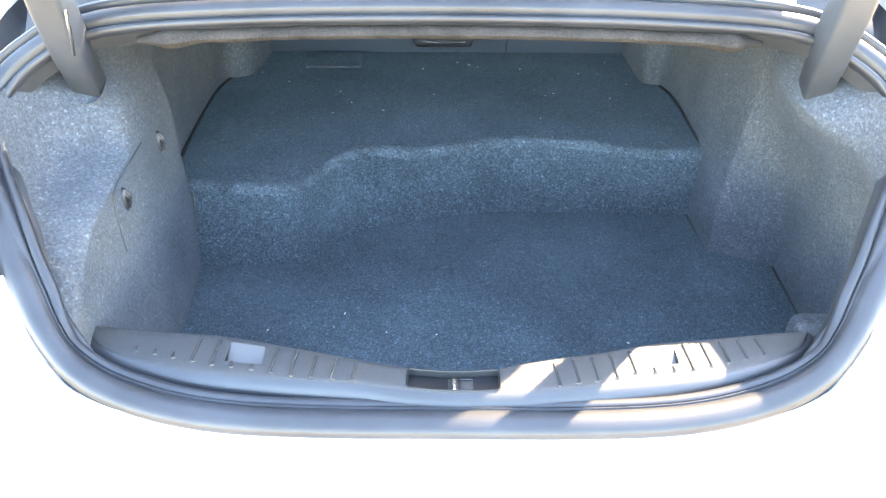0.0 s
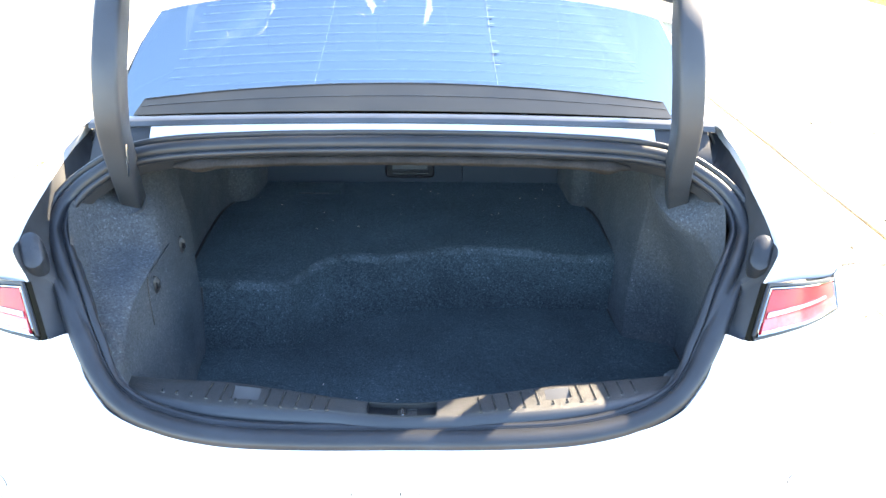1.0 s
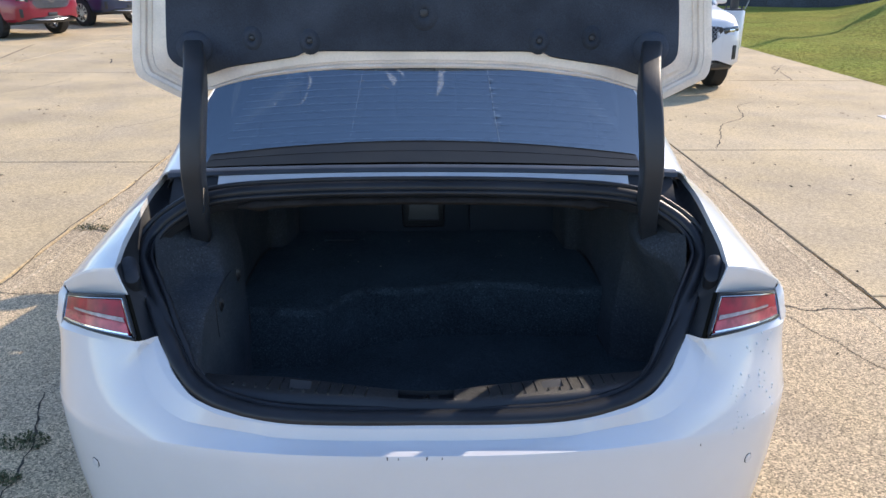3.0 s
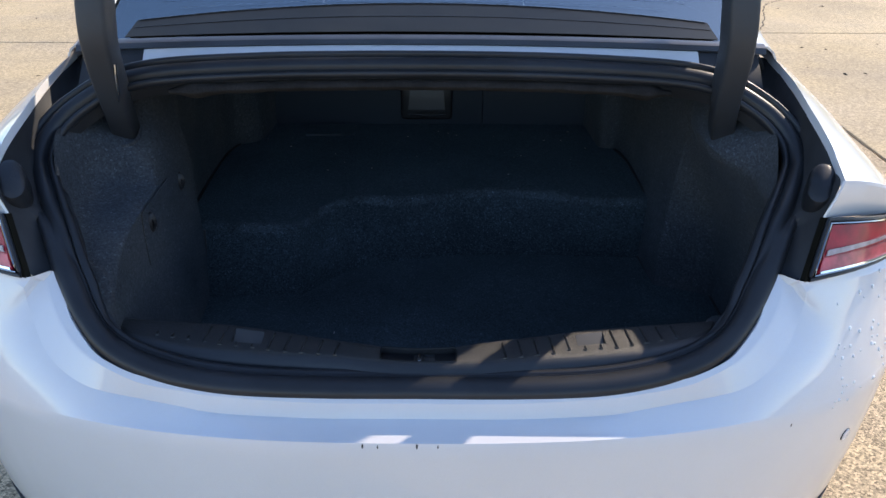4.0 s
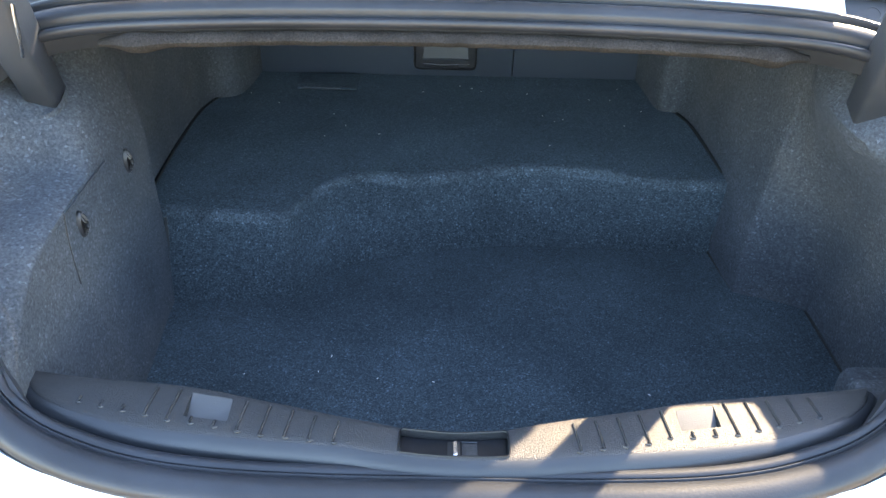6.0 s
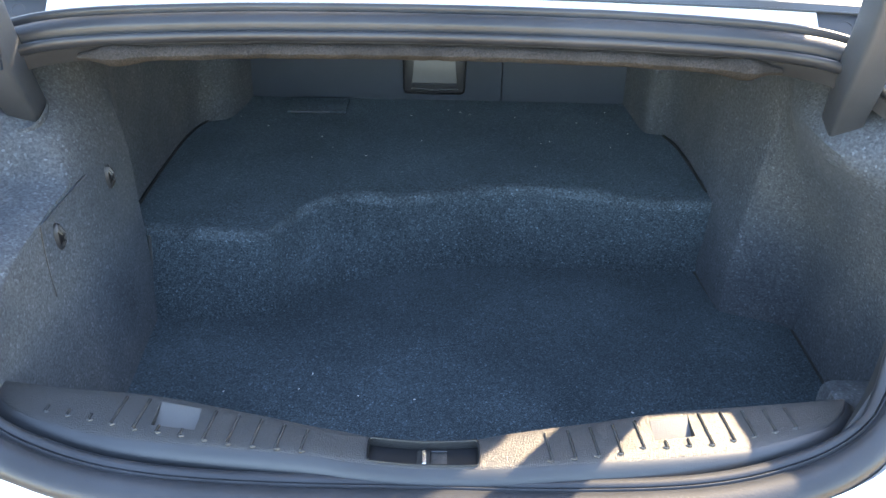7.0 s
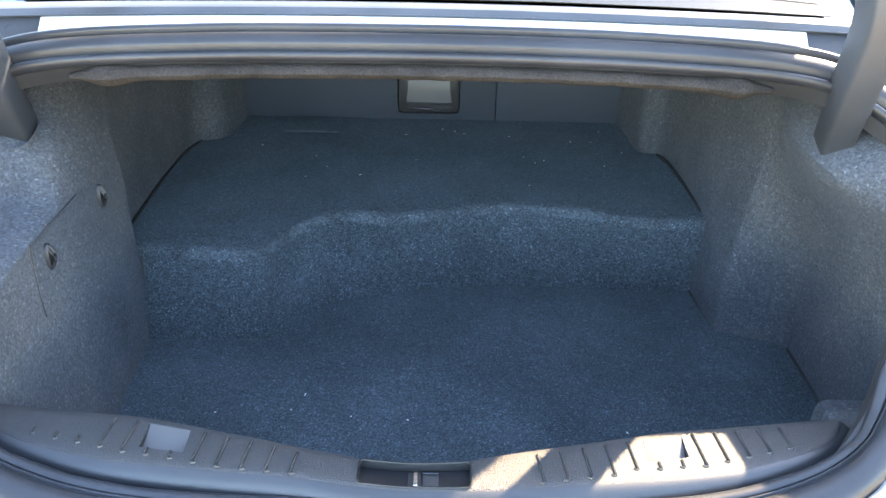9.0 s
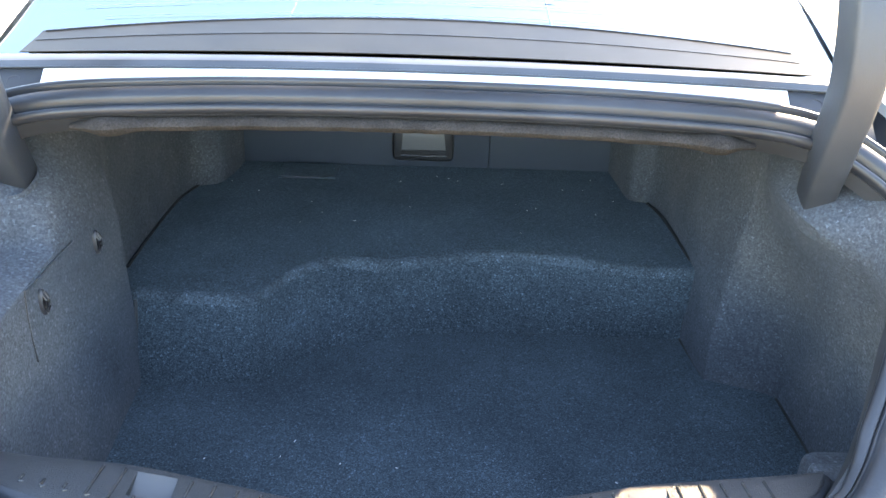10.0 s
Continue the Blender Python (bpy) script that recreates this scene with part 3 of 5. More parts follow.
# white deck strip, cowl and rear window
def strip(x0, x1, a, b, n=24, bow=0.0):
    """A strip across the car between two (y, z) lines."""
    return grid([[Vector((x, p[0] - bow * (x / 0.6) ** 2 * 0.0, p[1] - bow * (x / 0.6) ** 2)) for p in (a, b)] for x in np.linspace(x0, x1, n)])


part("deck_strip", thick(strip(-0.545, 0.545, (0.222, 1.141), (0.272, 1.186), bow=0.012), 0.003), M_WHITE, car, "white painted strip below the rear window")
for flip in (1, -1):
    rws = [[Vector((flip * x, y, z - 0.012 * (x / 0.6) ** 2 - 0.02 * max(0, x - 0.60))) for y, z in ((0.214, 1.130), (0.222, 1.1395), (0.272, 1.1845), (0.33, 1.188))] for x in np.linspace(0.546, 0.665, 9)]
    end = part("deck_end", thick(grid(rws), 0.003), M_GUTTER, car, "dark grey end piece beside the painted strip", sharp=60)
    rim = [Vector((flip * (0.585 + 0.010 * math.cos(a)), 0.257 + 0.0075 * math.sin(a), 1.1585 + 0.007 * math.sin(a))) for a in np.linspace(0, 2 * math.pi, 17)[:-1]]
    part("plug_rim", tube(rim, 0.0012, 5, True), M_PLASTIC, end)
part("cowl", thick(grid([[Vector((x, y, z - 0.012 * (x / 0.6) ** 2)) for y, z in ((0.270, 1.1865), (0.276, 1.197), (0.290, 1.202), (0.305, 1.200))] for x in np.linspace(-0.68, 0.68, 27)]), 0.003), M_COWL, car, "dark grey cowl below the rear window")
part("cowl_edge", tube([(x, 0.2695, 1.1885 - 0.012 * (x / 0.6) ** 2) for x in np.linspace(-0.655, 0.655, 27)], 0.0014, 6), M_FLAP, car)


def glass_at(x, t):
    """t from 0 at the cowl to 1 at the roof."""
    y = 0.298 + 0.80 * t + 0.05 * t * (1 - (x / 0.6) ** 2)
    z = 1.200 + 0.140 * t + 0.065 * t * t - 0.014 * (x / 0.6) ** 2
    return Vector((x, y, z))


glass = part("rear_window", thick(grid([[glass_at(x * (0.645 + 0.16 * t - 0.13 * t * t), t) for t in np.linspace(0, 1, 14)] for x in np.linspace(-1, 1, 29)]), 0.004), M_GLASS, car,
             "tinted rear window with heater lines")
rws = []
for x in np.linspace(-0.59, 0.59, 29):
    t1 = 0.175 - 0.075 * (x / 0.6) ** 2
    rws.append([glass_at(x, t) + Vector((0, 0, 0.0065)) for t in (0.0, t1 * 0.5, t1)])
part("frit_band", thick(grid(rws), 0.0015), M_FRIT, glass, "dull black band along the window foot")
for k, r in ((0.96, 0.0018), (0.52, 0.0008)):
    rib = [glass_at(x, (0.175 - 0.075 * (x / 0.6) ** 2) * k) + Vector((0, 0, 0.0068)) for x in np.linspace(-0.585, 0.585, 25)]
    part("band_rib", tube(rib, r, 6), M_RUBBER, glass)
for i in range(12):
    t = 0.205 + 0.064 * i
    w = 0.57 if i else 0.52
    part("heater_line", tube([glass_at(x, t - 0.03 * (x / 0.6) ** 2) + Vector((0, 0, 0.0028)) for x in np.linspace(-w, w, 17)], 0.00028, 4), M_LINE, glass)
for x, r in ((-0.215, 0.00018), (0.215, 0.0004)):
    part("heater_line", tube([glass_at(x, t) + Vector((0, 0, 0.0028)) for t in np.linspace(0.10, 0.92, 12)], r, 4), M_LINE, glass)
rn = random.Random(12)
for k in range(9):
    t = 0.30 + 0.62 * rn.random()
    part("heater_tab", box(bmesh.new(), glass_at(0.215, t) + Vector((0.006, 0, 0.004)), (0.010 + 0.012 * rn.random(), 0.0022, 0.0006)), M_LINE, glass, smooth=False)

# pale strips laid on the glass as painted reflections and smears
rn = random.Random(5)
for x, t, dx, dt, w in ((-0.135, 0.80, 0.03, -0.14, 0.022), (-0.11, 0.84, 0.035, -0.10, 0.010), (0.050, 0.82, -0.015, -0.26, 0.020), (0.035, 0.74, 0.03, 0.08, 0.008), (-0.40, 0.80, 0.012, -0.16, 0.008),
                        (-0.155, 0.68, 0.03, -0.05, 0.007), (-0.24, 0.70, 0.03, 0.02, 0.006), (-0.385, 0.62, -0.02, -0.12, 0.006), (0.42, 0.52, 0.04, 0.004, 0.004), (-0.49, 0.56, 0.01, -0.06, 0.004)):
    rws = []
    for k in np.linspace(0, 1, 9):
        q = glass_at(x + dx * k + 0.010 * math.sin(3 * k), t + dt * k) + Vector((0, 0, 0.0029))
        r = 0.5 * w * math.sin(math.pi * min(0.97, max(0.06, k))) * (0.7 + 0.5 * rn.random())
        rws.append([q + Vector((-r, 0, 0)), q + Vector((r, 0, 0))])
    part("reflection_streak", grid(rws), M_STREAK, glass)

# cabin behind the window
part("parcel_shelf", box(bmesh.new(), (0, 0.72, 1.135), (1.16, 0.86, 0.02), 0.004), M_VINYL, car)
for x in (-0.36, 0, 0.36):
    part("headrest", box(bmesh.new(), (x, 1.24, 1.20), (0.24, 0.10, 0.15), 0.04), M_SEAT, car)
part("rear_seat", box(bmesh.new(), (0, 1.30, 0.85), (1.30, 0.18, 0.60), 0.05), M_SEAT, car)
for x in (-0.37, 0.37):
    part("front_seat", box(bmesh.new(), (x, 2.15, 0.90), (0.48, 0.16, 0.75), 0.06), M_SEAT, car)

# ---- trunk: floor, platform, liners ----
PLAT_F = [(-0.60, 0.425), (-0.542, 0.424), (-0.44, 0.412), (-0.373, 0.410), (-0.332, 0.411), (-0.311, 0.416), (-0.298, 0.434), (-0.284, 0.468), (-0.245, 0.530), (-0.188, 0.574), (-0.12, 0.574),
          (-0.067, 0.568), (0.001, 0.590), (0.108, 0.622), (0.239, 0.627), (0.343, 0.610), (0.398, 0.588), (0.47, 0.578), (0.60, 0.575)]
FLOOR_F = [(-0.60, 0.372), (-0.53, 0.370), (-0.322, 0.384), (-0.302, 0.388), (-0.289, 0.402), (-0.266, 0.430), (-0.230, 0.472), (-0.186, 0.514), (-0.07, 0.556), (0.13, 0.592), (0.419, 0.586), (0.60, 0.58)]
Z_PLAT, Z_FLOOR = 0.714, 0.540
pf, ff = spline([(x, y, 0) for x, y in PLAT_F], 6), spline([(x, y, 0) for x, y in FLOOR_F], 6)
rws, faces = [], []
for x in [*np.linspace(-0.60, -0.34, 22), *np.linspace(-0.335, -0.155, 61), *np.linspace(-0.145, 0.595, 62)]:
    yf = lerp(x, [q.x for q in pf], [q.y for q in pf])
    yg = lerp(x, [q.x for q in ff], [q.y for q in ff])
    r = 0.015
    turn = (lerp(x + 0.004, [q.x for q in pf], [q.y for q in pf]) - lerp(x - 0.004, [q.x for q in pf], [q.y for q in pf])) / 0.008
    faces.append(Vector((turn, -1, 0)).normalized())
    prof = [(1.15, Z_PLAT + 0.002), (0.95, Z_PLAT), (0.80, Z_PLAT), (yf + 0.10, Z_PLAT + 0.001)]
    prof += [(yf + r - r * math.sin(a), Z_PLAT - r + r * math.cos(a)) for a in np.linspace(0, math.pi / 2, 6)]
    prof += [(yf * 0.6 + yg * 0.4 - 0.002, Z_PLAT * 0.6 + Z_FLOOR * 0.4), (yg + 0.006, Z_FLOOR + 0.03), (yg - 0.002, Z_FLOOR + 0.006), (yg - 0.006, Z_FLOOR - 0.02)]
    rws.append([Vector((x, y, z + 0.0012 * noise.noise(Vector((x * 9, y * 9, 3))))) for y, z in prof])
platform = part("platform", thick(grid(rws), 0.006), M_CARPET, car, "dark carpeted platform step in the trunk")
# strip over the bend: its highlight is put into paler, worn pile
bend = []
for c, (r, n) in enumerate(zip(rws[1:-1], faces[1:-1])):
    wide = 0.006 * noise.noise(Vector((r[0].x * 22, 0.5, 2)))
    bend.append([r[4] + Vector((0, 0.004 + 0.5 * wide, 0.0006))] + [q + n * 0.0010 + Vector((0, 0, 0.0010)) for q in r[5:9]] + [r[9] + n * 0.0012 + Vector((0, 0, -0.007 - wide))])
part("worn_edge_highlight", grid(bend), M_BEND_HIGHLIGHT, platform, "paler worn pile along the bend, with its highlight in the colour")
mat_poly = [(-0.535, -0.16), (0.712, -0.16), (0.712, 0.400), (0.58, 0.452), (0.58, 0.60), (-0.10, 0.60), (-0.19, 0.56), (-0.26, 0.46), (-0.30, 0.40), (-0.535, 0.385)]
part("floor_mat", slab(mat_poly, Z_FLOOR - 0.02, Z_FLOOR, 0.006), M_CARPET, car, "dark speckled carpet mat on the trunk floor")

# back of the rear seat, with release handle
part("seat_back_panel", box(bmesh.new(), (-0.1985, 1.155, 0.90), (0.733, 0.02, 0.42), 0.004), M_VINYL, car)
part("seat_back_panel", box(bmesh.new(), (0.4095, 1.155, 0.90), (0.481, 0.02, 0.42), 0.004), M_VINYL, car)
handle = part("latch_bezel", box(bmesh.new(), (-0.011, 1.142, 0.80), (0.165, 0.014, 0.130), 0.014), M_PLASTIC, car, "seat latch bezel with a grey flap")
rws = [[Vector((-0.010 + w * k, 1.133 - d, z)) for k in (-1, -0.9, 0, 0.9, 1)] for w, z, d in ((0.050, 0.862, -0.004), (0.051, 0.855, 0.002), (0.056, 0.80, 0.006), (0.060, 0.772, 0.008), (0.060, 0.766, 0.003))]
part("latch_flap", thick(grid(rws), 0.003), M_FLAP, handle, "grey latch flap")
part("latch_lip", tube([(-0.07, 1.132, 0.752), (-0.011, 1.129, 0.750), (0.052, 1.132, 0.752)], 0.0022, 6), M_STEEL, handle, "bright latch edge")
tab = part("carpet_tab", box(bmesh.new(), (-0.31, 1.075, Z_PLAT + 0.006), (0.15, 0.10, 0.006), 0.002), M_CARPET, car)
part("tab_edge", box(bmesh.new(), (-0.325, 1.024, Z_PLAT + 0.007), (0.10, 0.003, 0.005), 0.001), M_FLAP, tab)

# roof of the trunk
part("shelf_underside", box(bmesh.new(), (0, 0.71, 1.128), (1.16, 0.90, 0.02), 0.006), M_LINER, car)
edge = []
for i, q in enumerate(ring):
    if q.y > 0.155 and abs(q.x) < 0.50:
        d = (ring[(i + 1) % len(ring)] - ring[i - 1]).normalized()
        edge.append(q - d.cross(UPN).normalized() * 0.032 - UPN * 0.024)
edge.sort(key=lambda q: q.x)
edge = spline(edge, 3)
rad = [(0.0105 + 0.0060 * math.exp(-((abs(q.x) - 0.425) / 0.026) ** 2)) * min(1.0, 0.10 + max(0.0, 0.50 - abs(q.x)) / 0.07) * (1 + 0.05 * noise.noise(q * 30)) for q in edge]
part("front_pad", tube([q + Vector((0, 0.001 * noise.noise(q * 40), 0.0012 * noise.noise(q * 55 + Vector((3, 1, 0))))) for q in edge], rad, 10, flat=(1.7, 1.0)), M_PAD, car, "frayed brown felt edge below the weatherstrip")


def liner(profiles, flip):
    """A side liner through (y, [(x, z), ...]) sections."""
    rws = [spline([(flip * p[i][0], y, p[i][1]) for y, p in profiles], 6) for i in range(len(profiles[0][1]))]
    cols = [spline([r[j] for r in rws], 4) for j in range(len(rws[0]))]
    for r in cols:
        for q in r:
            q.x += 0.003 * noise.noise(q * 7)
    return grid(cols)


LEFT = [(-0.17, [(0.505, 0.53), (0.505, 0.66), (0.506, 0.76), (0.508, 0.80), (0.515, 0.83), (0.530, 0.85), (0.540, 0.865)]),
        (-0.05, [(0.507, 0.53), (0.510, 0.66), (0.517, 0.80), (0.523, 0.880), (0.532, 0.905), (0.602, 0.920), (0.617, 0.950)]),
        (0.08, [(0.510, 0.53), (0.518, 0.66), (0.526, 0.80), (0.529, 0.900), (0.536, 0.926), (0.632, 0.945), (0.665, 1.06)]),
        (0.150, [(0.514, 0.53), (0.521, 0.66), (0.527, 0.80), (0.528, 0.905), (0.534, 0.932), (0.622, 0.955), (0.660, 1.06)]),
        (0.185, [(0.516, 0.53), (0.522, 0.66), (0.526, 0.80), (0.527, 0.910), (0.531, 0.945), (0.562, 0.990), (0.650, 1.045)]),
        (0.27, [(0.522, 0.53), (0.525, 0.66), (0.526, 0.80), (0.526, 0.910), (0.531, 0.955), (0.557, 1.015), (0.635, 1.075)]),
        (0.375, [(0.531, 0.53), (0.532, 0.66), (0.532, 0.80), (0.532, 0.905), (0.542, 0.960), (0.564, 1.030), (0.590, 1.12)]),
        (0.405, [(0.535, 0.53), (0.535, 0.66), (0.535, 0.80), (0.537, 0.905), (0.548, 0.965), (0.566, 1.035), (0.585, 1.12)]),
        (0.425, [(0.558, 0.53), (0.558, 0.66), (0.557, 0.80), (0.552, 0.905), (0.556, 0.970), (0.568, 1.040), (0.58, 1.12)]),
        (0.450, [(0.585, 0.53), (0.585, 0.66), (0.583, 0.80), (0.572, 0.905), (0.566, 0.975), (0.570, 1.045), (0.58, 1.12)]),
        (0.52, [(0.592, 0.53), (0.592, 0.66), (0.592, 0.80), (0.588, 0.90), (0.580, 0.98), (0.574, 1.05), (0.58, 1.12)]),
        (0.80, [(0.596, 0.53), (0.596, 0.66), (0.596, 0.80), (0.590, 0.90), (0.582, 0.98), (0.574, 1.05), (0.572, 1.12)]),
        (0.90, [(0.590, 0.53), (0.590, 0.66), (0.585, 0.80), (0.578, 0.90), (0.570, 0.98), (0.562, 1.05), (0.560, 1.12)]),
        (0.955, [(0.574, 0.53), (0.574, 0.66), (0.568, 0.80), (0.560, 0.90), (0.552, 0.98), (0.546, 1.05), (0.545, 1.12)]),
        (0.985, [(0.522, 0.53), (0.522, 0.66), (0.520, 0.80), (0.515, 0.90), (0.512, 0.98), (0.510, 1.05), (0.51, 1.12)]),
        (1.06, [(0.505, 0.53), (0.505, 0.66), (0.502, 0.80), (0.500, 0.90), (0.498, 0.98), (0.498, 1.05), (0.498, 1.12)]),
        (1.15, [(0.498, 0.53), (0.498, 0.66), (0.496, 0.80), (0.493, 0.90), (0.493, 0.98), (0.493, 1.05), (0.493, 1.12)])]
RIGHT = [(-0.17, [(0.60, 0.53), (0.60, 0.66), (0.57, 0.76), (0.545, 0.80), (0.535, 0.83), (0.538, 0.85), (0.540, 0.865)]),
         (-0.05, [(0.685, 0.53), (0.685, 0.66), (0.67, 0.80), (0.655, 0.87), (0.635, 0.905), (0.62, 0.92), (0.617, 0.945)]),
         (0.10, [(0.704, 0.53), (0.703, 0.66), (0.693, 0.80), (0.680, 0.89), (0.662, 0.935), (0.636, 0.985), (0.662, 1.06)]),
         (0.175, [(0.706, 0.53), (0.703, 0.66), (0.688, 0.80), (0.662, 0.89), (0.628, 0.950), (0.580, 1.005), (0.645, 1.055)]),
         (0.27, [(0.707, 0.53), (0.703, 0.66), (0.680, 0.80), (0.648, 0.89), (0.608, 0.955), (0.566, 1.018), (0.624, 1.085)]),
         (0.345, [(0.710, 0.53), (0.702, 0.66), (0.672, 0.80), (0.636, 0.89), (0.602, 0.955), (0.576, 1.025), (0.604, 1.10)]),
         (0.385, [(0.704, 0.53), (0.694, 0.66), (0.655, 0.80), (0.624, 0.895), (0.607, 0.965), (0.594, 1.035), (0.598, 1.12)]),
         (0.410, [(0.655, 0.53), (0.650, 0.66), (0.630, 0.80), (0.616, 0.90), (0.610, 0.97), (0.602, 1.04), (0.597, 1.12)]),
         (0.432, [(0.594, 0.53), (0.594, 0.66), (0.600, 0.80), (0.607, 0.90), (0.606, 0.975), (0.600, 1.045), (0.594, 1.12)]),
         (0.455, [(0.580, 0.53), (0.580, 0.66), (0.588, 0.80), (0.600, 0.90), (0.603, 0.98), (0.598, 1.05), (0.59, 1.12)]),
         (0.60, [(0.574, 0.53), (0.575, 0.66), (0.580, 0.80), (0.590, 0.90), (0.594, 0.98), (0.588, 1.05), (0.58, 1.12)]),
         (0.82, [(0.580, 0.53), (0.580, 0.66), (0.578, 0.80), (0.576, 0.90), (0.576, 0.98), (0.574, 1.05), (0.57, 1.12)]),
         (0.925, [(0.562, 0.53), (0.562, 0.66), (0.560, 0.80), (0.555, 0.90), (0.55, 0.98), (0.55, 1.05), (0.55, 1.12)]),
         (0.955, [(0.515, 0.53), (0.515, 0.66), (0.512, 0.80), (0.510, 0.90), (0.508, 0.98), (0.506, 1.05), (0.505, 1.12)]),
         (1.06, [(0.505, 0.53), (0.505, 0.66), (0.502, 0.80), (0.500, 0.90), (0.498, 0.98), (0.498, 1.05), (0.498, 1.12)]),
         (1.15, [(0.498, 0.53), (0.498, 0.66), (0.496, 0.80), (0.493, 0.90), (0.493, 0.98), (0.493, 1.05), (0.493, 1.12)])]
left_liner = part("side_liner", liner(LEFT, -1), M_LINER, car, "grey felt side liner of the trunk")
part("side_liner", liner(RIGHT, 1), M_LINER, car, "grey felt side liner of the trunk")

for path in ([(-0.584, 0.515, 0.717), (-0.592, 0.70, 0.717), (-0.590, 0.88, 0.717), (-0.563, 0.98, 0.717)], [(0.577, 0.62, 0.717), (0.573, 0.84, 0.717), (0.555, 0.925, 0.717)],
             [(0.577, 0.598, 0.705), (0.577, 0.588, 0.62), (0.576, 0.582, 0.545)], [(0.572, 0.580, 0.5425), (0.577, 0.51, 0.5425), (0.583, 0.450, 0.5425)],
             [(-0.536, 0.418, 0.70), (-0.534, 0.395, 0.62), (-0.531, 0.372, 0.545)], [(0.708, 0.375, 0.5425), (0.706, 0.20, 0.5425)]):
    part("carpet_gap", tube(spline(path, 5), 0.0032, 5), M_INK, car)
for side in (-1, 1):
    part("corner_felt", box(bmesh.new(), (side * 0.553, -0.128, 0.755), (0.07, 0.085, 0.075), 0.010), M_LINER, car, "felt strip at the end of the sill trim")
part("corner_pad", box(bmesh.new(), (0.612, -0.075, 0.645), (0.13, 0.13, 0.215), 0.02), M_LINER, car, "felt corner pad beside the sill")

# net hooks and the cut edge of the flap, lying on the left liner
def on_liner(y, z, out=0.0):
    hit, place, normal, _ = left_liner.ray_cast(Vector((0, y, z)), Vector((-1, 0, 0)))
    return Vector((place.x + out, y, z))


bpy.context.view_layer.update()
for y, z in ((0.292, 0.884), (0.106, 0.878)):
    q = on_liner(y, z)
    rws = [[q + Vector((h, 0.0105 * k * math.cos(a), 0.0215 * k * math.sin(a))) for k, h in ((1.0, -0.004), (1.0, 0.003), (0.86, 0.0055), (0.70, 0.0035), (0.1, 0.003))] for a in np.linspace(0, 2 * math.pi, 25)[:-1]]
    lp = part("net_hook", grid(rws, closed_u=True), M_PLASTIC, left_liner, "black plastic net hook")
    for dy, r in ((-0.003, 0.0019), (0.0035, 0.0026)):
        part("hook_tongue", tube([q + Vector((0.003, dy, 0.015)), q + Vector((0.0085, dy, 0.005)), q + Vector((0.0085, dy, -0.006)), q + Vector((0.003, dy, -0.016))], r, 6), M_PLASTIC, lp)
part("flap_seam", tube([on_liner(y, z, 0.0012) for y, z in ((0.216, 0.922), (0.165, 0.921), (0.115, 0.920), (0.066, 0.918))], 0.0018, 5), M_FLAP, left_liner)
part("flap_seam", tube([on_liner(y, z, 0.0006) for y, z in ((0.066, 0.918), (0.060, 0.88), (0.056, 0.845), (0.054, 0.81))], 0.0014, 5), M_PLASTIC, left_liner)

# ---- sill trim ----
SILL_IN = [(-0.54, -0.114), (-0.501, -0.119), (-0.442, -0.127), (-0.39, -0.131), (-0.339, -0.135), (-0.287, -0.144), (-0.234, -0.157), (-0.182, -0.169), (-0.132, -0.182), (-0.072, -0.195),
           (-0.052, -0.200), (0.007, -0.205), (0.068, -0.200), (0.083, -0.195), (0.125, -0.185), (0.176, -0.174), (0.228, -0.163), (0.282, -0.150), (0.315, -0.144), (0.387, -0.135), (0.51, -0.119), (0.54, -0.115)]
SILL_OUT = [(-0.522, -0.122), (-0.515, -0.138), (-0.502, -0.152), (-0.48, -0.168), (-0.448, -0.182), (-0.415, -0.193), (-0.375, -0.204), (-0.323, -0.212), (-0.23, -0.221), (-0.124, -0.230), (-0.075, -0.238), (0.0, -0.246), (0.09, -0.244), (0.14, -0.238), (0.21, -0.231), (0.29, -0.221),
            (0.372, -0.207), (0.415, -0.194), (0.448, -0.182), (0.48, -0.168), (0.502, -0.152), (0.515, -0.138), (0.522, -0.122)]
si, so = (spline([(x, y, 0) for x, y in line], 6) for line in (SILL_IN, SILL_OUT))


def sill_y(x, t):
    a = lerp(x, [q.x for q in si], [q.y for q in si])
    b = lerp(x, [q.x for q in so], [q.y for q in so])
    return a * (1 - t) + b * t


POCKETS = {-1: (0.257, 0.309, 0.16, 0.68), 1: (0.271, 0.319, 0.18, 0.63)}


def sill_z(x, t):
    """Height of the sill: a striker recess in the middle and two pockets that deepen towards the seal."""
    z = 0.804 - 0.002 * abs(2 * t - 1) ** 4
    if -0.056 <= x <= 0.069 and 0.075 <= t <= 0.90:
        z -= 0.013
    a, b, t0, t1 = POCKETS[1 if x > 0 else -1]
    if a <= abs(x) <= b and t0 <= t <= t1:
        z -= 0.011 * (t - t0) / (t1 - t0)
    return z


xs = sorted(set(np.round(np.linspace(-0.521, 0.521, 91), 4)) | {-0.0565, -0.0555, 0.0685, 0.0695} | {k * v + d for k in (-1, 1) for v in POCKETS[k][:2] for d in (-0.0003, 0.0003)})
ts = [0.03, 0.07, 0.08, 0.155, 0.165, 0.175, 0.185, 0.3, 0.42, 0.54, 0.625, 0.635, 0.675, 0.685, 0.78, 0.895, 0.905, 0.96]
rws, face_rows = [], []
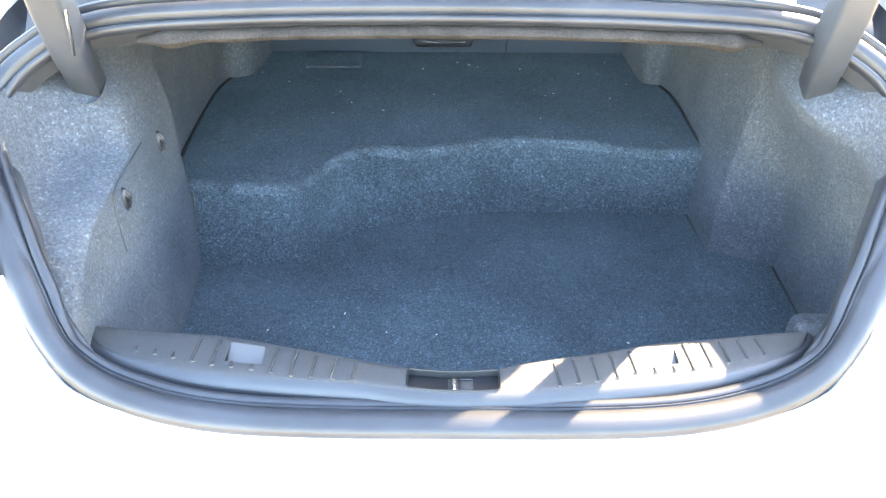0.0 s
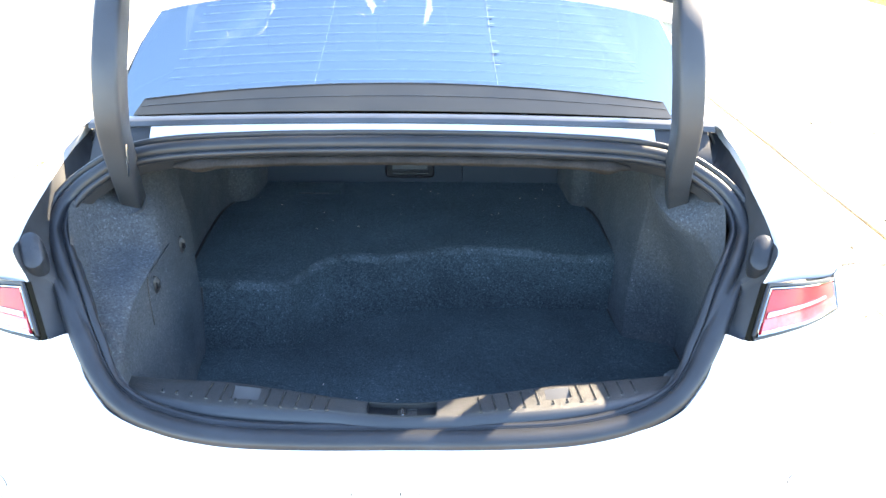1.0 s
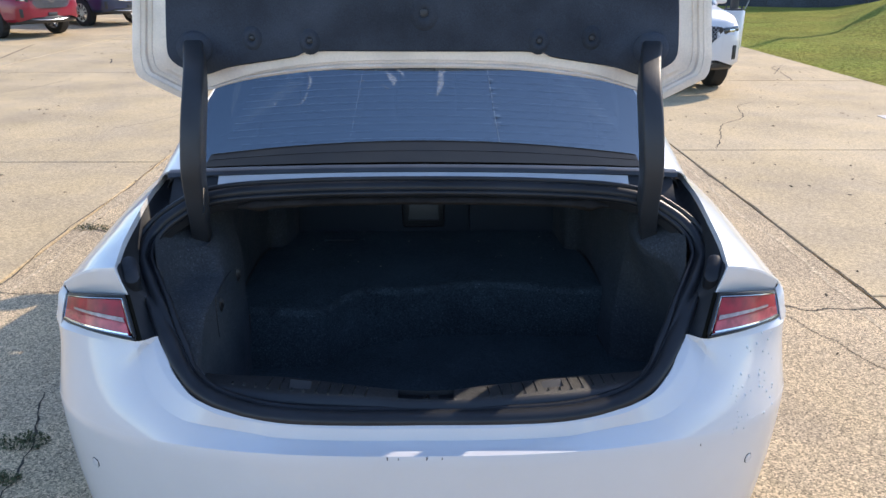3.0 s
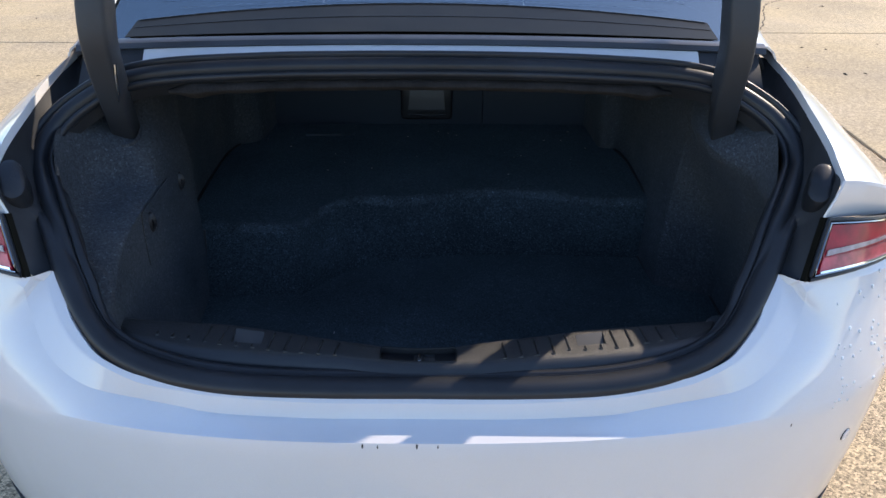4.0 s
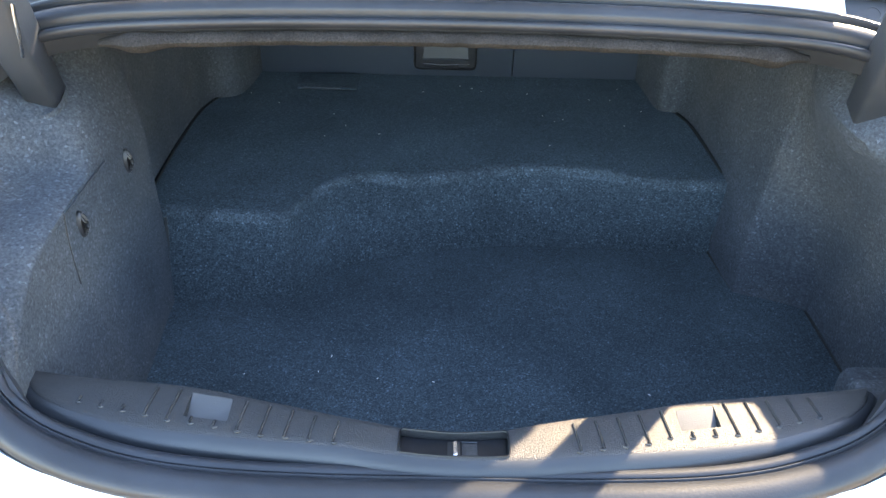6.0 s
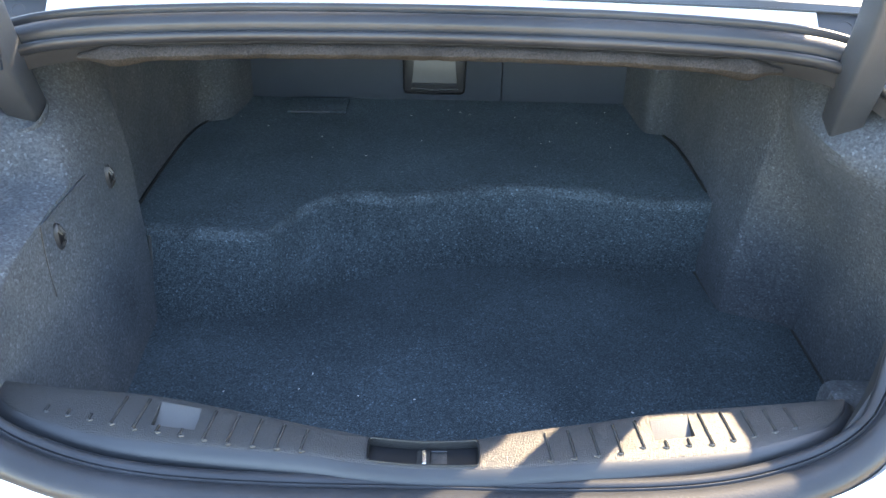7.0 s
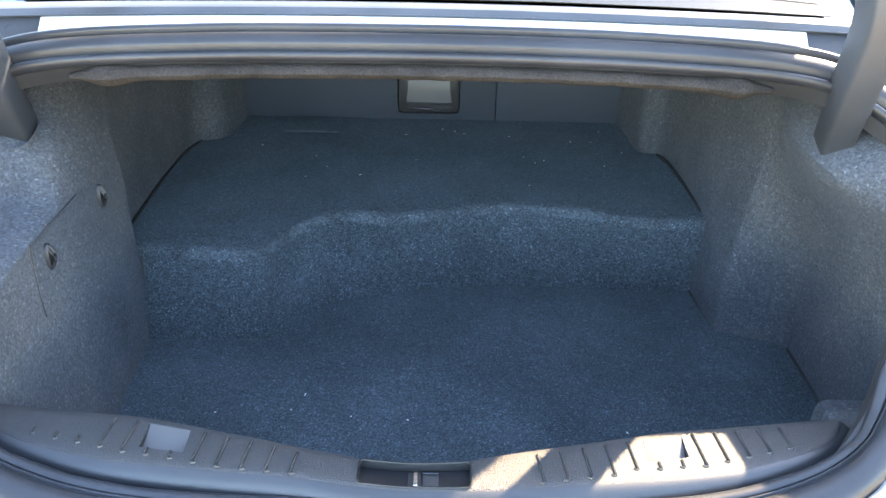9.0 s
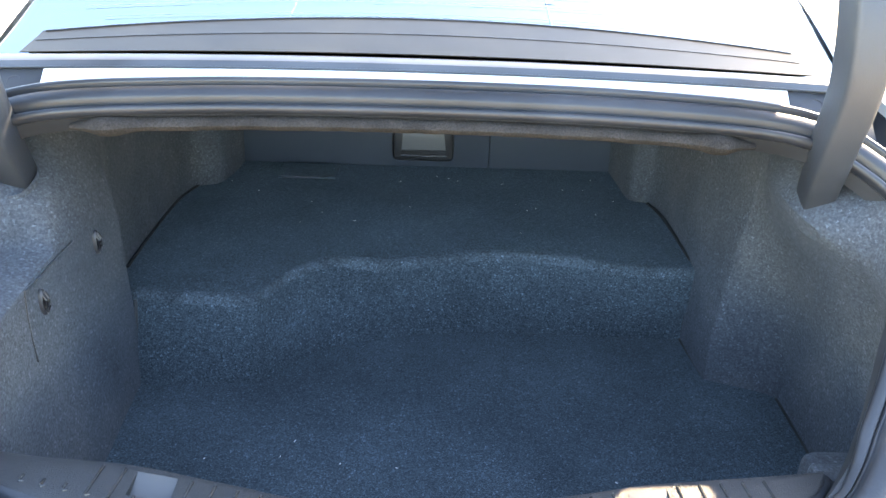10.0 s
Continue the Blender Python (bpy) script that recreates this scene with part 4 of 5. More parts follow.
for x in xs:
    ya, yb = sill_y(x, 0), sill_y(x, 1)
    prof = [(ya + 0.004, 0.55), (ya + 0.003, 0.785), (ya + 0.001, 0.799)] + [(ya * (1 - t) + yb * t, sill_z(x, t)) for t in ts]
    prof += [(yb, 0.8016)]
    rws.append([Vector((x, y, z)) for y, z in prof])
for i, q in enumerate(so):
    # the rolled edge follows the outline and turns round the ends
    d = so[min(i + 1, len(so) - 1)] - so[max(i - 1, 0)]
    n = Vector((d.y, -d.x, 0)).normalized()
    face_rows.append([Vector((q.x, q.y, 0)) + n * w + Vector((0, 0, z)) for w, z in ((0, 0.8016), (0.004, 0.8006), (0.0085, 0.7978), (0.0125, 0.7935), (0.0160, 0.7870), (0.0180, 0.7790), (0.0190, 0.755))])
sill = part("sill_trim", grid(rws), M_TRIM, car, "dark grey grained plastic sill trim with ribs and striker recess")
part("sill_face", grid(face_rows), M_FACE, sill, "smooth dark edge of the sill trim", sharp=70)
for side in (-1, 1):
    for k in range(12):
        x = side * (0.131 + 0.0281 * k if side < 0 else 0.150 + 0.0267 * k)
        width = sill_y(x, 0) - sill_y(x, 1)
        t0, t1 = 0.0115 / width, min(0.93, (0.053 + 0.0012 * k if k < 8 else 0.0615 - 0.0042 * (k - 7)) / width)
        if k in (5, 6) or (side < 0 and k > 8):
            t0 = t1 - 0.010 / width
        if side > 0 and k == 4:
            t1 -= 0.004 / width
        line = [(x - side * 0.0030 * (t1 - t) / 0.5, sill_y(x, t), 0.8036) for t in np.linspace(t0, t1, 5)]
        rib = part("rib", tube(line, 0.0019, 8, flat=(1, 1.3)), M_RIB, sill)
        part("rib_foot", tube([line[-1], (line[-1][0] - side * 0.0012, line[-1][1] - 0.0010, 0.8037), (line[-1][0] - side * 0.0055, line[-1][1] + 0.0006, 0.8035)], [0.0019, 0.0018, 0.0013], 8), M_RIB, rib)
for side in (-1, 1):
    a, b, t0, t1 = POCKETS[side]
    corners = [(side * x, sill_y(side * x, t), sill_z(side * x, t) + 0.0008) for x, t in ((a + 0.001, t0 + 0.01), (b - 0.001, t0 + 0.01), (b - 0.001, t1 - 0.01), (a + 0.001, t1 - 0.01))]
    bm = bmesh.new()
    bm.faces.new([bm.verts.new(q) for q in corners])
    part("pocket_floor", thick(bm, 0.0006), M_POCKET, sill, smooth=False)
rec = [(-0.054, 0.09), (-0.040, 0.065), (0.007, 0.065), (0.052, 0.065), (0.067, 0.09), (0.0695, 0.45), (0.068, 0.87), (0.056, 0.91), (0.0, 0.912), (-0.044, 0.91), (-0.055, 0.87), (-0.0565, 0.45)]
part("recess_lip", tube(spline([(x, sill_y(x, t), 0.8035) for x, t in rec], 4, True), 0.0014, 6, True), M_RECESS, sill)
floor_line = [(x, sill_y(x, 0.10)) for x in np.linspace(-0.054, 0.067, 9)] + [(x, sill_y(x, 0.88)) for x in np.linspace(0.067, -0.054, 9)]
part("recess_floor", slab(floor_line, 0.788, 0.7925), M_RECESS, sill, "smooth dark recess floor", smooth=False)
part("striker_slot", box(bmesh.new(), (0.0065, -0.2275, 0.7915), (0.0145, 0.033, 0.004), 0.0015), M_INK, sill)
part("latch_plate", box(bmesh.new(), (0.0245, -0.2265, 0.7925), (0.0175, 0.024, 0.0025), 0.001), M_TRIM, sill)
part("plate_edge", box(bmesh.new(), (0.0245, -0.2135, 0.7945), (0.0175, 0.002, 0.002), 0.0006), M_FLAP, sill)
striker = part("striker", tube([(0.0078, -0.217, 0.785), (0.0078, -0.217, 0.797), (0.0078, -0.220, 0.8005), (0.0080, -0.238, 0.8005), (0.0080, -0.242, 0.797), (0.0080, -0.242, 0.785)], 0.0029, 8), M_STEEL, sill, "bright steel striker loop")

# ---- hinge arms ----
for flip in (1, -1):
    path = spline([(0.597, 0.252, 0.992), (0.595, 0.236, 1.012), (0.584, 0.195, 1.07), (0.573, 0.160, 1.12), (0.566, 0.128, 1.20), (0.561, 0.120, 1.256), (0.556, 0.138, 1.34), (0.562, 0.205, 1.42),
                   (0.585, 0.30, 1.463), (0.608, 0.38, 1.483), (0.614, 0.42, 1.486)], 6)
    path = [Vector((flip * (q.x + (0.012 * max(0.0, 1 - k / 20) if flip > 0 else 0)), q.y - (0.012 * max(0.0, 1 - k / 12) if flip > 0 else 0), q.z)) for k, q in enumerate(path)]
    arm = part("hinge_arm", tube(path, [0.0205 + 0.0055 * min(1.0, k / 30) for k in range(len(path))], 24, flat=(1.15, 1.0), up=(1, 0, 0), square=0.30), M_ARM, car, "black covered gooseneck hinge arm", sharp=30)
    # felt collar round the arm's foot
    middle, east, north = Vector((flip * 0.594 + (0.011 if flip > 0 else 0), 0.218 - (0.011 if flip > 0 else 0), 1.022 - (0.008 if flip > 0 else 0))), Vector((1, 0, 0)), Vector((0, 0.94, 0.35))
    up = east.cross(north)
    rws = []
    for a in np.linspace(0, 2 * math.pi, 41)[:-1]:
        c, d = math.cos(a), math.sin(a)
        row = []
        for k, (rx, ry, h) in enumerate(((0.024, 0.032, -0.02), (0.0265, 0.035, -0.002), (0.0285, 0.0375, 0.001), (0.0300, 0.0395, -0.003), (0.0290, 0.0385, -0.012), (0.024, 0.032, -0.030))):
            sq = 0.55 if k < 2 else 0.75 if k < 4 else 1.0
            px, py = math.copysign(abs(c) ** sq, c) * rx, math.copysign(abs(d) ** sq, d) * ry
            row.append(middle + east * px + north * py + up * (h))
        rws.append(row)
    part("arm_collar", grid(rws, closed_u=True), M_LINER, car, "grey felt collar round the foot of the hinge arm", sharp=60)
    if flip < 0:
        part("wire_clip", tube(spline([(-0.538, 0.108, 1.190), (-0.541, 0.110, 1.17), (-0.546, 0.116, 1.14), (-0.552, 0.122, 1.118)], 4), 0.0025, 6), M_STEEL, arm, "bright steel wire clip")

# ---- trunk lid, standing open ----
def lid_y(z):
    return 0.414 + 0.06 * (z - 1.44)


LID_H = [(0.0, 1.439), (0.197, 1.436), (0.346, 1.426), (0.495, 1.404), (0.598, 1.375), (0.655, 1.358), (0.664, 1.357), (0.672, 1.360), (0.702, 1.375), (0.766, 1.408), (0.776, 1.416),
         (0.782, 1.428), (0.785, 1.446), (0.786, 1.476), (0.777, 1.555), (0.763, 1.691), (0.745, 1.842), (0.727, 1.917), (0.691, 1.953), (0.374, 1.967), (0.0, 1.972)]
lh = spline([(x, 0, z) for x, z in LID_H], 3)
loop = [Vector((-q.x, 0, q.z)) for q in lh[::-1]] + lh[1:-1]


def lid_ring(scale, out, shift=0.0):
    c = Vector((0, 0, 1.70))
    res = []
    for q in loop:
        p = c + Vector(((q.x) * scale[0], 0, (q.z - 1.70) * scale[1] + shift))
        res.append(Vector((p.x, lid_y(p.z) + out, p.z)))
    return res


bm = grid([lid_ring((1, 1), 0.045), lid_ring((1.003, 1.003), 0.02), lid_ring((1.0, 1.0), 0.004), lid_ring((0.985, 0.98), 0.0), lid_ring((0.955, 0.955), 0.004), lid_ring((0.95, 0.95), 0.012),
           lid_ring((0.915, 0.93), 0.012), lid_ring((0.90, 0.915), 0.004), lid_ring((0.82, 0.84), 0.004), lid_ring((0.6, 0.62), 0.006)], closed_v=True)
lid = part("trunk_lid", bm, M_INNER, car, "open white trunk lid seen from its lined underside")
for k, r in ((0.972, 0.0035), (0.936, 0.003)):
    bead = [p for p in lid_ring((k, k), 0.003 if k > 0.95 else 0.012) if p.z < 1.80]
    at = max(range(len(bead)), key=lambda i: (bead[i] - bead[i - 1]).length)
    part("lid_bead", tube(bead[at:] + bead[:at], r, 8), M_INNER, lid)
bm = grid([lid_ring((1, 1), 0.045), lid_ring((0.7, 0.7), 0.062), lid_ring((0.3, 0.3), 0.07), lid_ring((0.02, 0.02), 0.07)], closed_v=True)
part("lid_skin", bm, M_WHITE, lid)
rws = [[Vector((x, lid_y(1.94) + 0.045 - d, 1.963 + h)) for d, h in ((0, 0), (0.02, 0.03), (0.15, 0.05), (0.30, 0.03))] for x in np.linspace(-0.62, 0.62, 13)]
part("lid_tail", thick(grid(rws), 0.02), M_WHITE, lid)
LIN_H = [(0.0, 1.482), (0.18, 1.482), (0.27, 1.482), (0.297, 1.480), (0.326, 1.478), (0.345, 1.469), (0.376, 1.463), (0.436, 1.454), (0.527, 1.440), (0.588, 1.421), (0.620, 1.424), (0.645, 1.434), (0.668, 1.445), (0.687, 1.463),
         (0.693, 1.495), (0.686, 1.594), (0.674, 1.70), (0.650, 1.842), (0.610, 1.907), (0.282, 1.926), (0.0, 1.926)]
ll = spline([(x, 0, z) for x, z in LIN_H], 3)
lloop = [Vector((-q.x, 0, q.z)) for q in ll[::-1]] + ll[1:-1]


def lin_ring(k, out):
    res = []
    for q in lloop:
        z = 1.68 + (q.z - 1.68) * k
        res.append(Vector((q.x * k, lid_y(z) + out, z)))
    return res


bm = grid([lin_ring(1.0, 0.006), lin_ring(0.992, -0.006), lin_ring(0.97, -0.010), lin_ring(0.7, -0.014), lin_ring(0.35, -0.016), lin_ring(0.01, -0.016)], closed_v=True)
lining = part("lid_lining", bm, M_LINING, lid, "black felt lining of the trunk lid")
for x, z, k in ((-0.457, 1.517, 1.0), (-0.305, 1.510, 1.0), (0.001, 1.581, 1.5), (0.309, 1.511, 1.0), (0.450, 1.519, 1.0)):
    y = lid_y(z) - 0.012
    rws = [[Vector((x + 0.8 * k * r * math.cos(a), y + d, z + 0.8 * k * r * math.sin(a) * 1.2)) for r, d in ((0.037, 0.002), (0.031, -0.004), (0.025, -0.0095), (0.018, -0.0125), (0.012, -0.0105), (0.008, -0.002), (0.001, 0.000))]
           for a in np.linspace(0, 2 * math.pi, 21)[:-1]]
    clip = part("lining_clip", grid(rws, closed_u=True), M_LINING, lining, sharp=80)
    part("clip_head", box(bmesh.new(), (x, y - 0.004, z + 0.002 * k), (0.014 * k, 0.010, 0.012 * k), 0.0025), M_FLAP, clip)
for flip in (1, -1):
    y = lid_y(1.5) - 0.016
    rws = [[Vector((flip * 0.613 + 0.050 * k * math.cos(a), y + 0.012 - d, 1.492 + 0.046 * k * math.sin(a))) for k, d in ((1.0, 0.0), (0.94, 0.014), (0.80, 0.022), (0.5, 0.027), (0.02, 0.028))]
           for a in np.linspace(0, 2 * math.pi, 29)[:-1]]
    part("hinge_pad", grid(rws, closed_u=True), M_LINING, lid, sharp=80)
y = lid_y(1.66) - 0.030
tag = part("release_handle", slab([(0, 0), (0.073, 0), (0.079, 0.006), (0.079, 0.024), (0.073, 0.028), (0.048, 0.030), (0.046, 0.075), (0.033, 0.075), (0.031, 0.030), (0.006, 0.028), (0, 0.022), (0, 0.006)], 0, 0.006, 0.001), M_TAG, lid,
           "pale green release handle with a printed escape sign")
tag.matrix_world = Matrix.Translation((0.083, y, 1.646)) @ Matrix.Rotation(radians(86), 4, "X") @ Matrix.Scale(0.92, 4)


for x, z, w, h in ((0.100, 1.655, 0.0074, 0.011), (0.1147, 1.658, 0.009, 0.0037), (0.122, 1.656, 0.0055, 0.0037), (0.1387, 1.655, 0.024, 0.0083)):
    part("printed_mark", box(bmesh.new(), (x, y - 0.0068, z), (w, 0.001, h), 0.0), M_INK, tag, smooth=False).matrix_parent_inverse = tag.matrix_world.inverted()

# rubber stops in the gutter, parking sensors, drops of water, plate mark
for flip in (1, -1):
    axis = Vector((-flip * 0.25, -0.55, 0.75)).normalized()
    side = axis.cross(Vector((0, 0, 1))).normalized()
    top = side.cross(axis)
    foot = Vector((flip * 0.685, -0.045, 1.018))
    rws = [[foot + axis * h + side * (r * math.cos(a)) + top * (1.9 * r * math.copysign(abs(math.sin(a)) ** 0.7, math.sin(a))) for r, h in ((0.022, -0.03), (0.021, 0.024), (0.0195, 0.032), (0.014, 0.037), (0.0005, 0.038))] for a in np.linspace(0, 2 * math.pi, 21)[:-1]]
    part("rubber_stop", grid(rws, closed_u=True), M_RUBBER, car, "black rubber stop stud")

# parking sensors on the bumper, drops of water, lint
view = bpy.context.view_layer
view.update()
shelf = bpy.data.objects["bumper_shelf"]


def on_bumper(x, z):
    for ob in (shelf, bumper):
        hit, place, normal, _ = ob.ray_cast(Vector((x, -2, z)), Vector((0, 1, 0)))
        if hit:
            return place, normal if normal.y < 0 else -normal
    return None, None


for x, z in ((-0.775, 0.60), (0.775, 0.60), (-0.29, 0.545), (0.29, 0.545)):
    place, normal = on_bumper(x, z)
    turn = normal.to_track_quat("Z", "Y").to_matrix().to_4x4()
    bm = bmesh.new()
    grid([[Vector((r * math.cos(a), r * math.sin(a), h)) for r, h in ((0.0125, 0.0), (0.0115, 0.0022), (0.0105, 0.0005), (0.0095, 0.002), (0.004, 0.0026), (0.0003, 0.0026))] for a in np.linspace(0, 2 * math.pi, 21)[:-1]], closed_u=True, bm=bm)
    bmesh.ops.transform(bm, matrix=Matrix.Translation(place) @ turn, verts=bm.verts)
    sensor = part("parking_sensor", bm, M_WHITE, car)
    rim = [Matrix.Translation(place) @ turn @ Vector((0.0125 * math.cos(a), 0.0125 * math.sin(a), 0.0004)) for a in np.linspace(0, 2 * math.pi, 25)[:-1]]
    part("sensor_gap", tube(rim, 0.0009, 5, True), M_INK, sensor)
for x, z, r in ((-0.075, 0.7345, 0.0030), (-0.052, 0.7335, 0.0022), (0.008, 0.7345, 0.0032), (0.040, 0.734, 0.0022), (0.62, 0.700, 0.0025)):
    place, normal = on_bumper(x, z)
    m = Matrix.Translation(place) @ normal.to_track_quat("Z", "Y").to_matrix().to_4x4() @ Matrix.Diagonal((r * 0.6, r * 1.6, 0.0008, 1))
    bm = bmesh.new()
    bmesh.ops.create_icosphere(bm, subdivisions=1, radius=1.0, matrix=m)
    part("paint_chip", bm, M_POST, bumper)
bm = bmesh.new()
rnd = random.Random(7)
for k in range(46):
    x, z = 0.70 + 0.16 * rnd.random(), 0.70 + 0.19 * rnd.random()
    place, normal = on_bumper(x, z)
    if place is None:
        continue
    r = 0.0016 + 0.0022 * rnd.random()
    m = Matrix.Translation(place) @ normal.to_track_quat("Z", "Y").to_matrix().to_4x4() @ Matrix.Diagonal((r, r * 1.2, r * 0.7, 1))
    bmesh.ops.create_icosphere(bm, subdivisions=2, radius=1.0, matrix=m)
drops = part("water_drops", bm, M_WATER, car, "drops of water on the white bumper")
tagged(drops, kind="stuff")
bm = bmesh.new()
for k in range(34):
    x, y = -0.5 + rnd.random(), 0.66 + 0.42 * rnd.random()
    z = Z_PLAT + 0.0025
    if k % 3 == 0:
        x, y, z = -0.45 + 0.95 * rnd.random(), -0.05 + 0.38 * rnd.random(), Z_FLOOR + 0.002
    l = 0.002 + 0.004 * rnd.random()
    box(bm, (0, 0, 0), (l, 0.0012, 0.001), 0.0, Matrix.Translation((x, y, z)) @ Matrix.Rotation(rnd.random() * 3.1, 4, "Z"))
lint = finish("lint", bm, M_LINT, None, "", smooth=False)
tagged(lint, "pale bits of lint on the trunk carpet", "lint", kind="stuff")

# ---- the surroundings ----
def suv(name, label, paint, group, at, yaw, chrome_wing=True):
    """A parked sport utility vehicle, its nose at the origin, facing -y."""
    v = thing(name, label, "car", group)
    L, W, H = 4.70, 0.93, 1.66
    SEC = [(0.00, 0.55, 0.47, 0.90), (0.10, 0.80, 0.40, 1.00), (0.35, 0.90, 0.37, 1.09), (0.9, 0.93, 0.38, 1.15), (1.35, 0.93, 0.36, 1.17), (2.4, 0.93, 0.36, 1.14), (3.6, 0.93, 0.38, 1.17), (4.3, 0.90, 0.42, 1.18), (4.62, 0.82, 0.50, 1.10), (4.70, 0.70, 0.60, 1.0)]
    rws = []
    for q in spline([(a, b, c) for a, b, c, d in SEC], 4):
        top = lerp(q.x, [k[0] for k in SEC], [k[3] for k in SEC])
        w, lo = q.y, q.z
        for ay in (0.92, 3.72):
            if abs(q.x - ay) < 0.40:
                lo = max(lo, 0.36 + math.sqrt(0.40 ** 2 - (q.x - ay) ** 2))
        lo = min(lo, 0.80)
        half_ = [(0.92, lo), (1.0, lo + 0.06), (1.0, 0.70 if lo < 0.62 else lo + 0.08), (0.985, max(0.80, lo + 0.12)), (0.955, top - 0.15), (0.89, top - 0.07), (0.76, top - 0.015), (0.45, top + 0.015), (0.0, top + 0.03)]
        rws.append([Vector((w * k, q.x, z)) for k, z in half_] + [Vector((-w * k, q.x, z)) for k, z in half_[-2::-1]])
    bm = grid(rws)
    bm.verts.ensure_lookup_table()
    n = len(rws[0])
    bm.faces.new([bm.verts[i] for i in range(n)])
    bm.faces.new([bm.verts[len(bm.verts) - n + i] for i in range(n)])
    part("body", bm, paint, v)
    cab = [(1.15, 0.80, 1.12, 0.0), (1.45, 0.77, 1.33, 0.0), (1.95, 0.66, 1.60, 0.0), (2.6, 0.66, 1.66, 0), (3.6, 0.65, 1.64, 0), (4.25, 0.62, 1.55, 0), (4.60, 0.72, 1.12, 0)]
    rws = [[Vector((x * w_, y, 1.08 + (z - 1.08) * k)) for x, w_, k in ((-1.14 if y > 1.4 else -1.0, w, 0), (-1, w, 0.93), (-0.85, w, 1.0), (0, w, 1.015), (0.85, w, 1.0), (1, w, 0.93), (1.14 if y > 1.4 else 1.0, w, 0))] for y, w, z, _ in cab]
    part("cabin_glass", grid(rws), M_DARKGLASS, v)
    rws = [[Vector((x * w, y, z + dz)) for x, dz in ((-0.98, -0.04), (-0.85, 0.012), (0, 0.03), (0.85, 0.012), (0.98, -0.04))] for y, w, z in ((1.93, 0.68, 1.60), (2.6, 0.68, 1.662), (3.6, 0.67, 1.642), (4.3, 0.64, 1.56))]
    part("roof", thick(grid(rws), 0.02), paint, v)
    for sx in (1, -1):
        part("pillar", tube([(sx * 0.82, 1.18, 1.12), (sx * 0.75, 1.55, 1.37), (sx * 0.66, 1.95, 1.605)], 0.035, 6), paint, v)
        part("pillar", tube([(sx * 0.75, 2.75, 1.12), (sx * 0.675, 2.7, 1.62)], 0.03, 6), M_PLASTIC, v)
        part("pillar", tube([(sx * 0.78, 4.2, 1.14), (sx * 0.665, 3.85, 1.60)], 0.07, 6), paint, v)
        lamp = part("headlight", box(bmesh.new(), (0, 0, 0), (0.27, 0.08, 0.105), 0.035, Matrix.Translation((sx * 0.67, 0.098, 0.855)) @ Matrix.Rotation(radians(sx * 26), 4, "Z") @ Matrix.Rotation(radians(sx * -6), 4, "Y")), M_DARKGLASS, v)
        part("lamp_glow", box(bmesh.new(), (0, 0, 0), (0.085, 0.012, 0.040), 0.006, Matrix.Translation((sx * 0.69, 0.062, 0.852)) @ Matrix.Rotation(radians(sx * 26), 4, "Z")), M_CHROME, lamp)
        part("fog_vent", box(bmesh.new(), (0, 0, 0), (0.09, 0.06, 0.21), 0.025, Matrix.Translation((sx * 0.74, 0.09, 0.57)) @ Matrix.Rotation(radians(sx * 30), 4, "Z")), M_PLASTIC, v)
        mir = part("mirror", box(bmesh.new(), (sx * 0.99, 1.45, 1.19), (0.17, 0.10, 0.125), 0.04), paint, v)
        part("door_seam", box(bmesh.new(), (sx * 0.932, 1.75, 0.80), (0.004, 0.008, 0.60)), M_PLASTIC, v)
        part("door_handle", box(bmesh.new(), (sx * 0.935, 2.35, 0.98), (0.02, 0.18, 0.03), 0.008), paint, v)
    def face(x, z):
        """A place on the rounded nose."""
        return Vector((x, -0.022 + 0.03 * (x / 0.55) ** 2, z))

    outline = [(-0.52, 0.90), (0, 0.915), (0.52, 0.90), (0.50, 0.79), (0.36, 0.68), (0, 0.655), (-0.36, 0.68), (-0.50, 0.79)]
    rws = []
    for k in (1.0, 0.8, 0.5, 0.2, 0.02):
        rws.append([face(q.x * k, 0.79 + (q.z - 0.79) * k) for q in spline([(x, 0, z) for x, z in outline], 4, True)])
    gr = part("grille", grid(rws, closed_v=True), M_PLASTIC, v)
    for lean in (1, -1):
        for i in range(-13, 14):
            line = [(i * 0.055 + lean * 0.24 * k, 0.67 + 0.24 * k) for k in np.linspace(0, 1, 9)]
            line = [(x, z) for x, z in line if abs(x) < 0.40 + 0.11 * min(1.0, (z - 0.66) / 0.13)]
            if len(line) > 2:
                part("grille_bar", tube([face(x, z) + Vector((0, -0.008, 0)) for x, z in line], 0.005, 4), M_RIM, gr)
    if chrome_wing:
        part("grille_wing", tube(spline([(-0.56, 0.05, 0.92), (-0.50, -0.01, 0.80), (-0.33, -0.03, 0.69), (0, -0.035, 0.665), (0.33, -0.03, 0.69), (0.50, -0.01, 0.80), (0.56, 0.05, 0.92)], 5), 0.016, 6), M_CHROME, gr)
    rws = [[Vector((r * 0.075 * math.cos(a), -0.026 - d, 0.845 + r * 0.060 * math.sin(a))) for r, d in ((1.0, 0.0), (1.0, 0.012), (0.78, 0.014), (0.78, 0.0))] for a in np.linspace(0, 2 * math.pi, 21)[:-1]]
    part("badge", grid(rws, closed_u=True, closed_v=True), M_CHROME, gr)
    part("lower_bumper", thick(grid([[Vector((0.80 * k, -0.03 + 0.24 * k * k + d, z)) for d, z in ((0.04, 0.33), (0.0, 0.36), (-0.01, 0.42), (0.02, 0.49))] for k in np.linspace(-1, 1, 15)]), 0.02), M_PLASTIC, v)
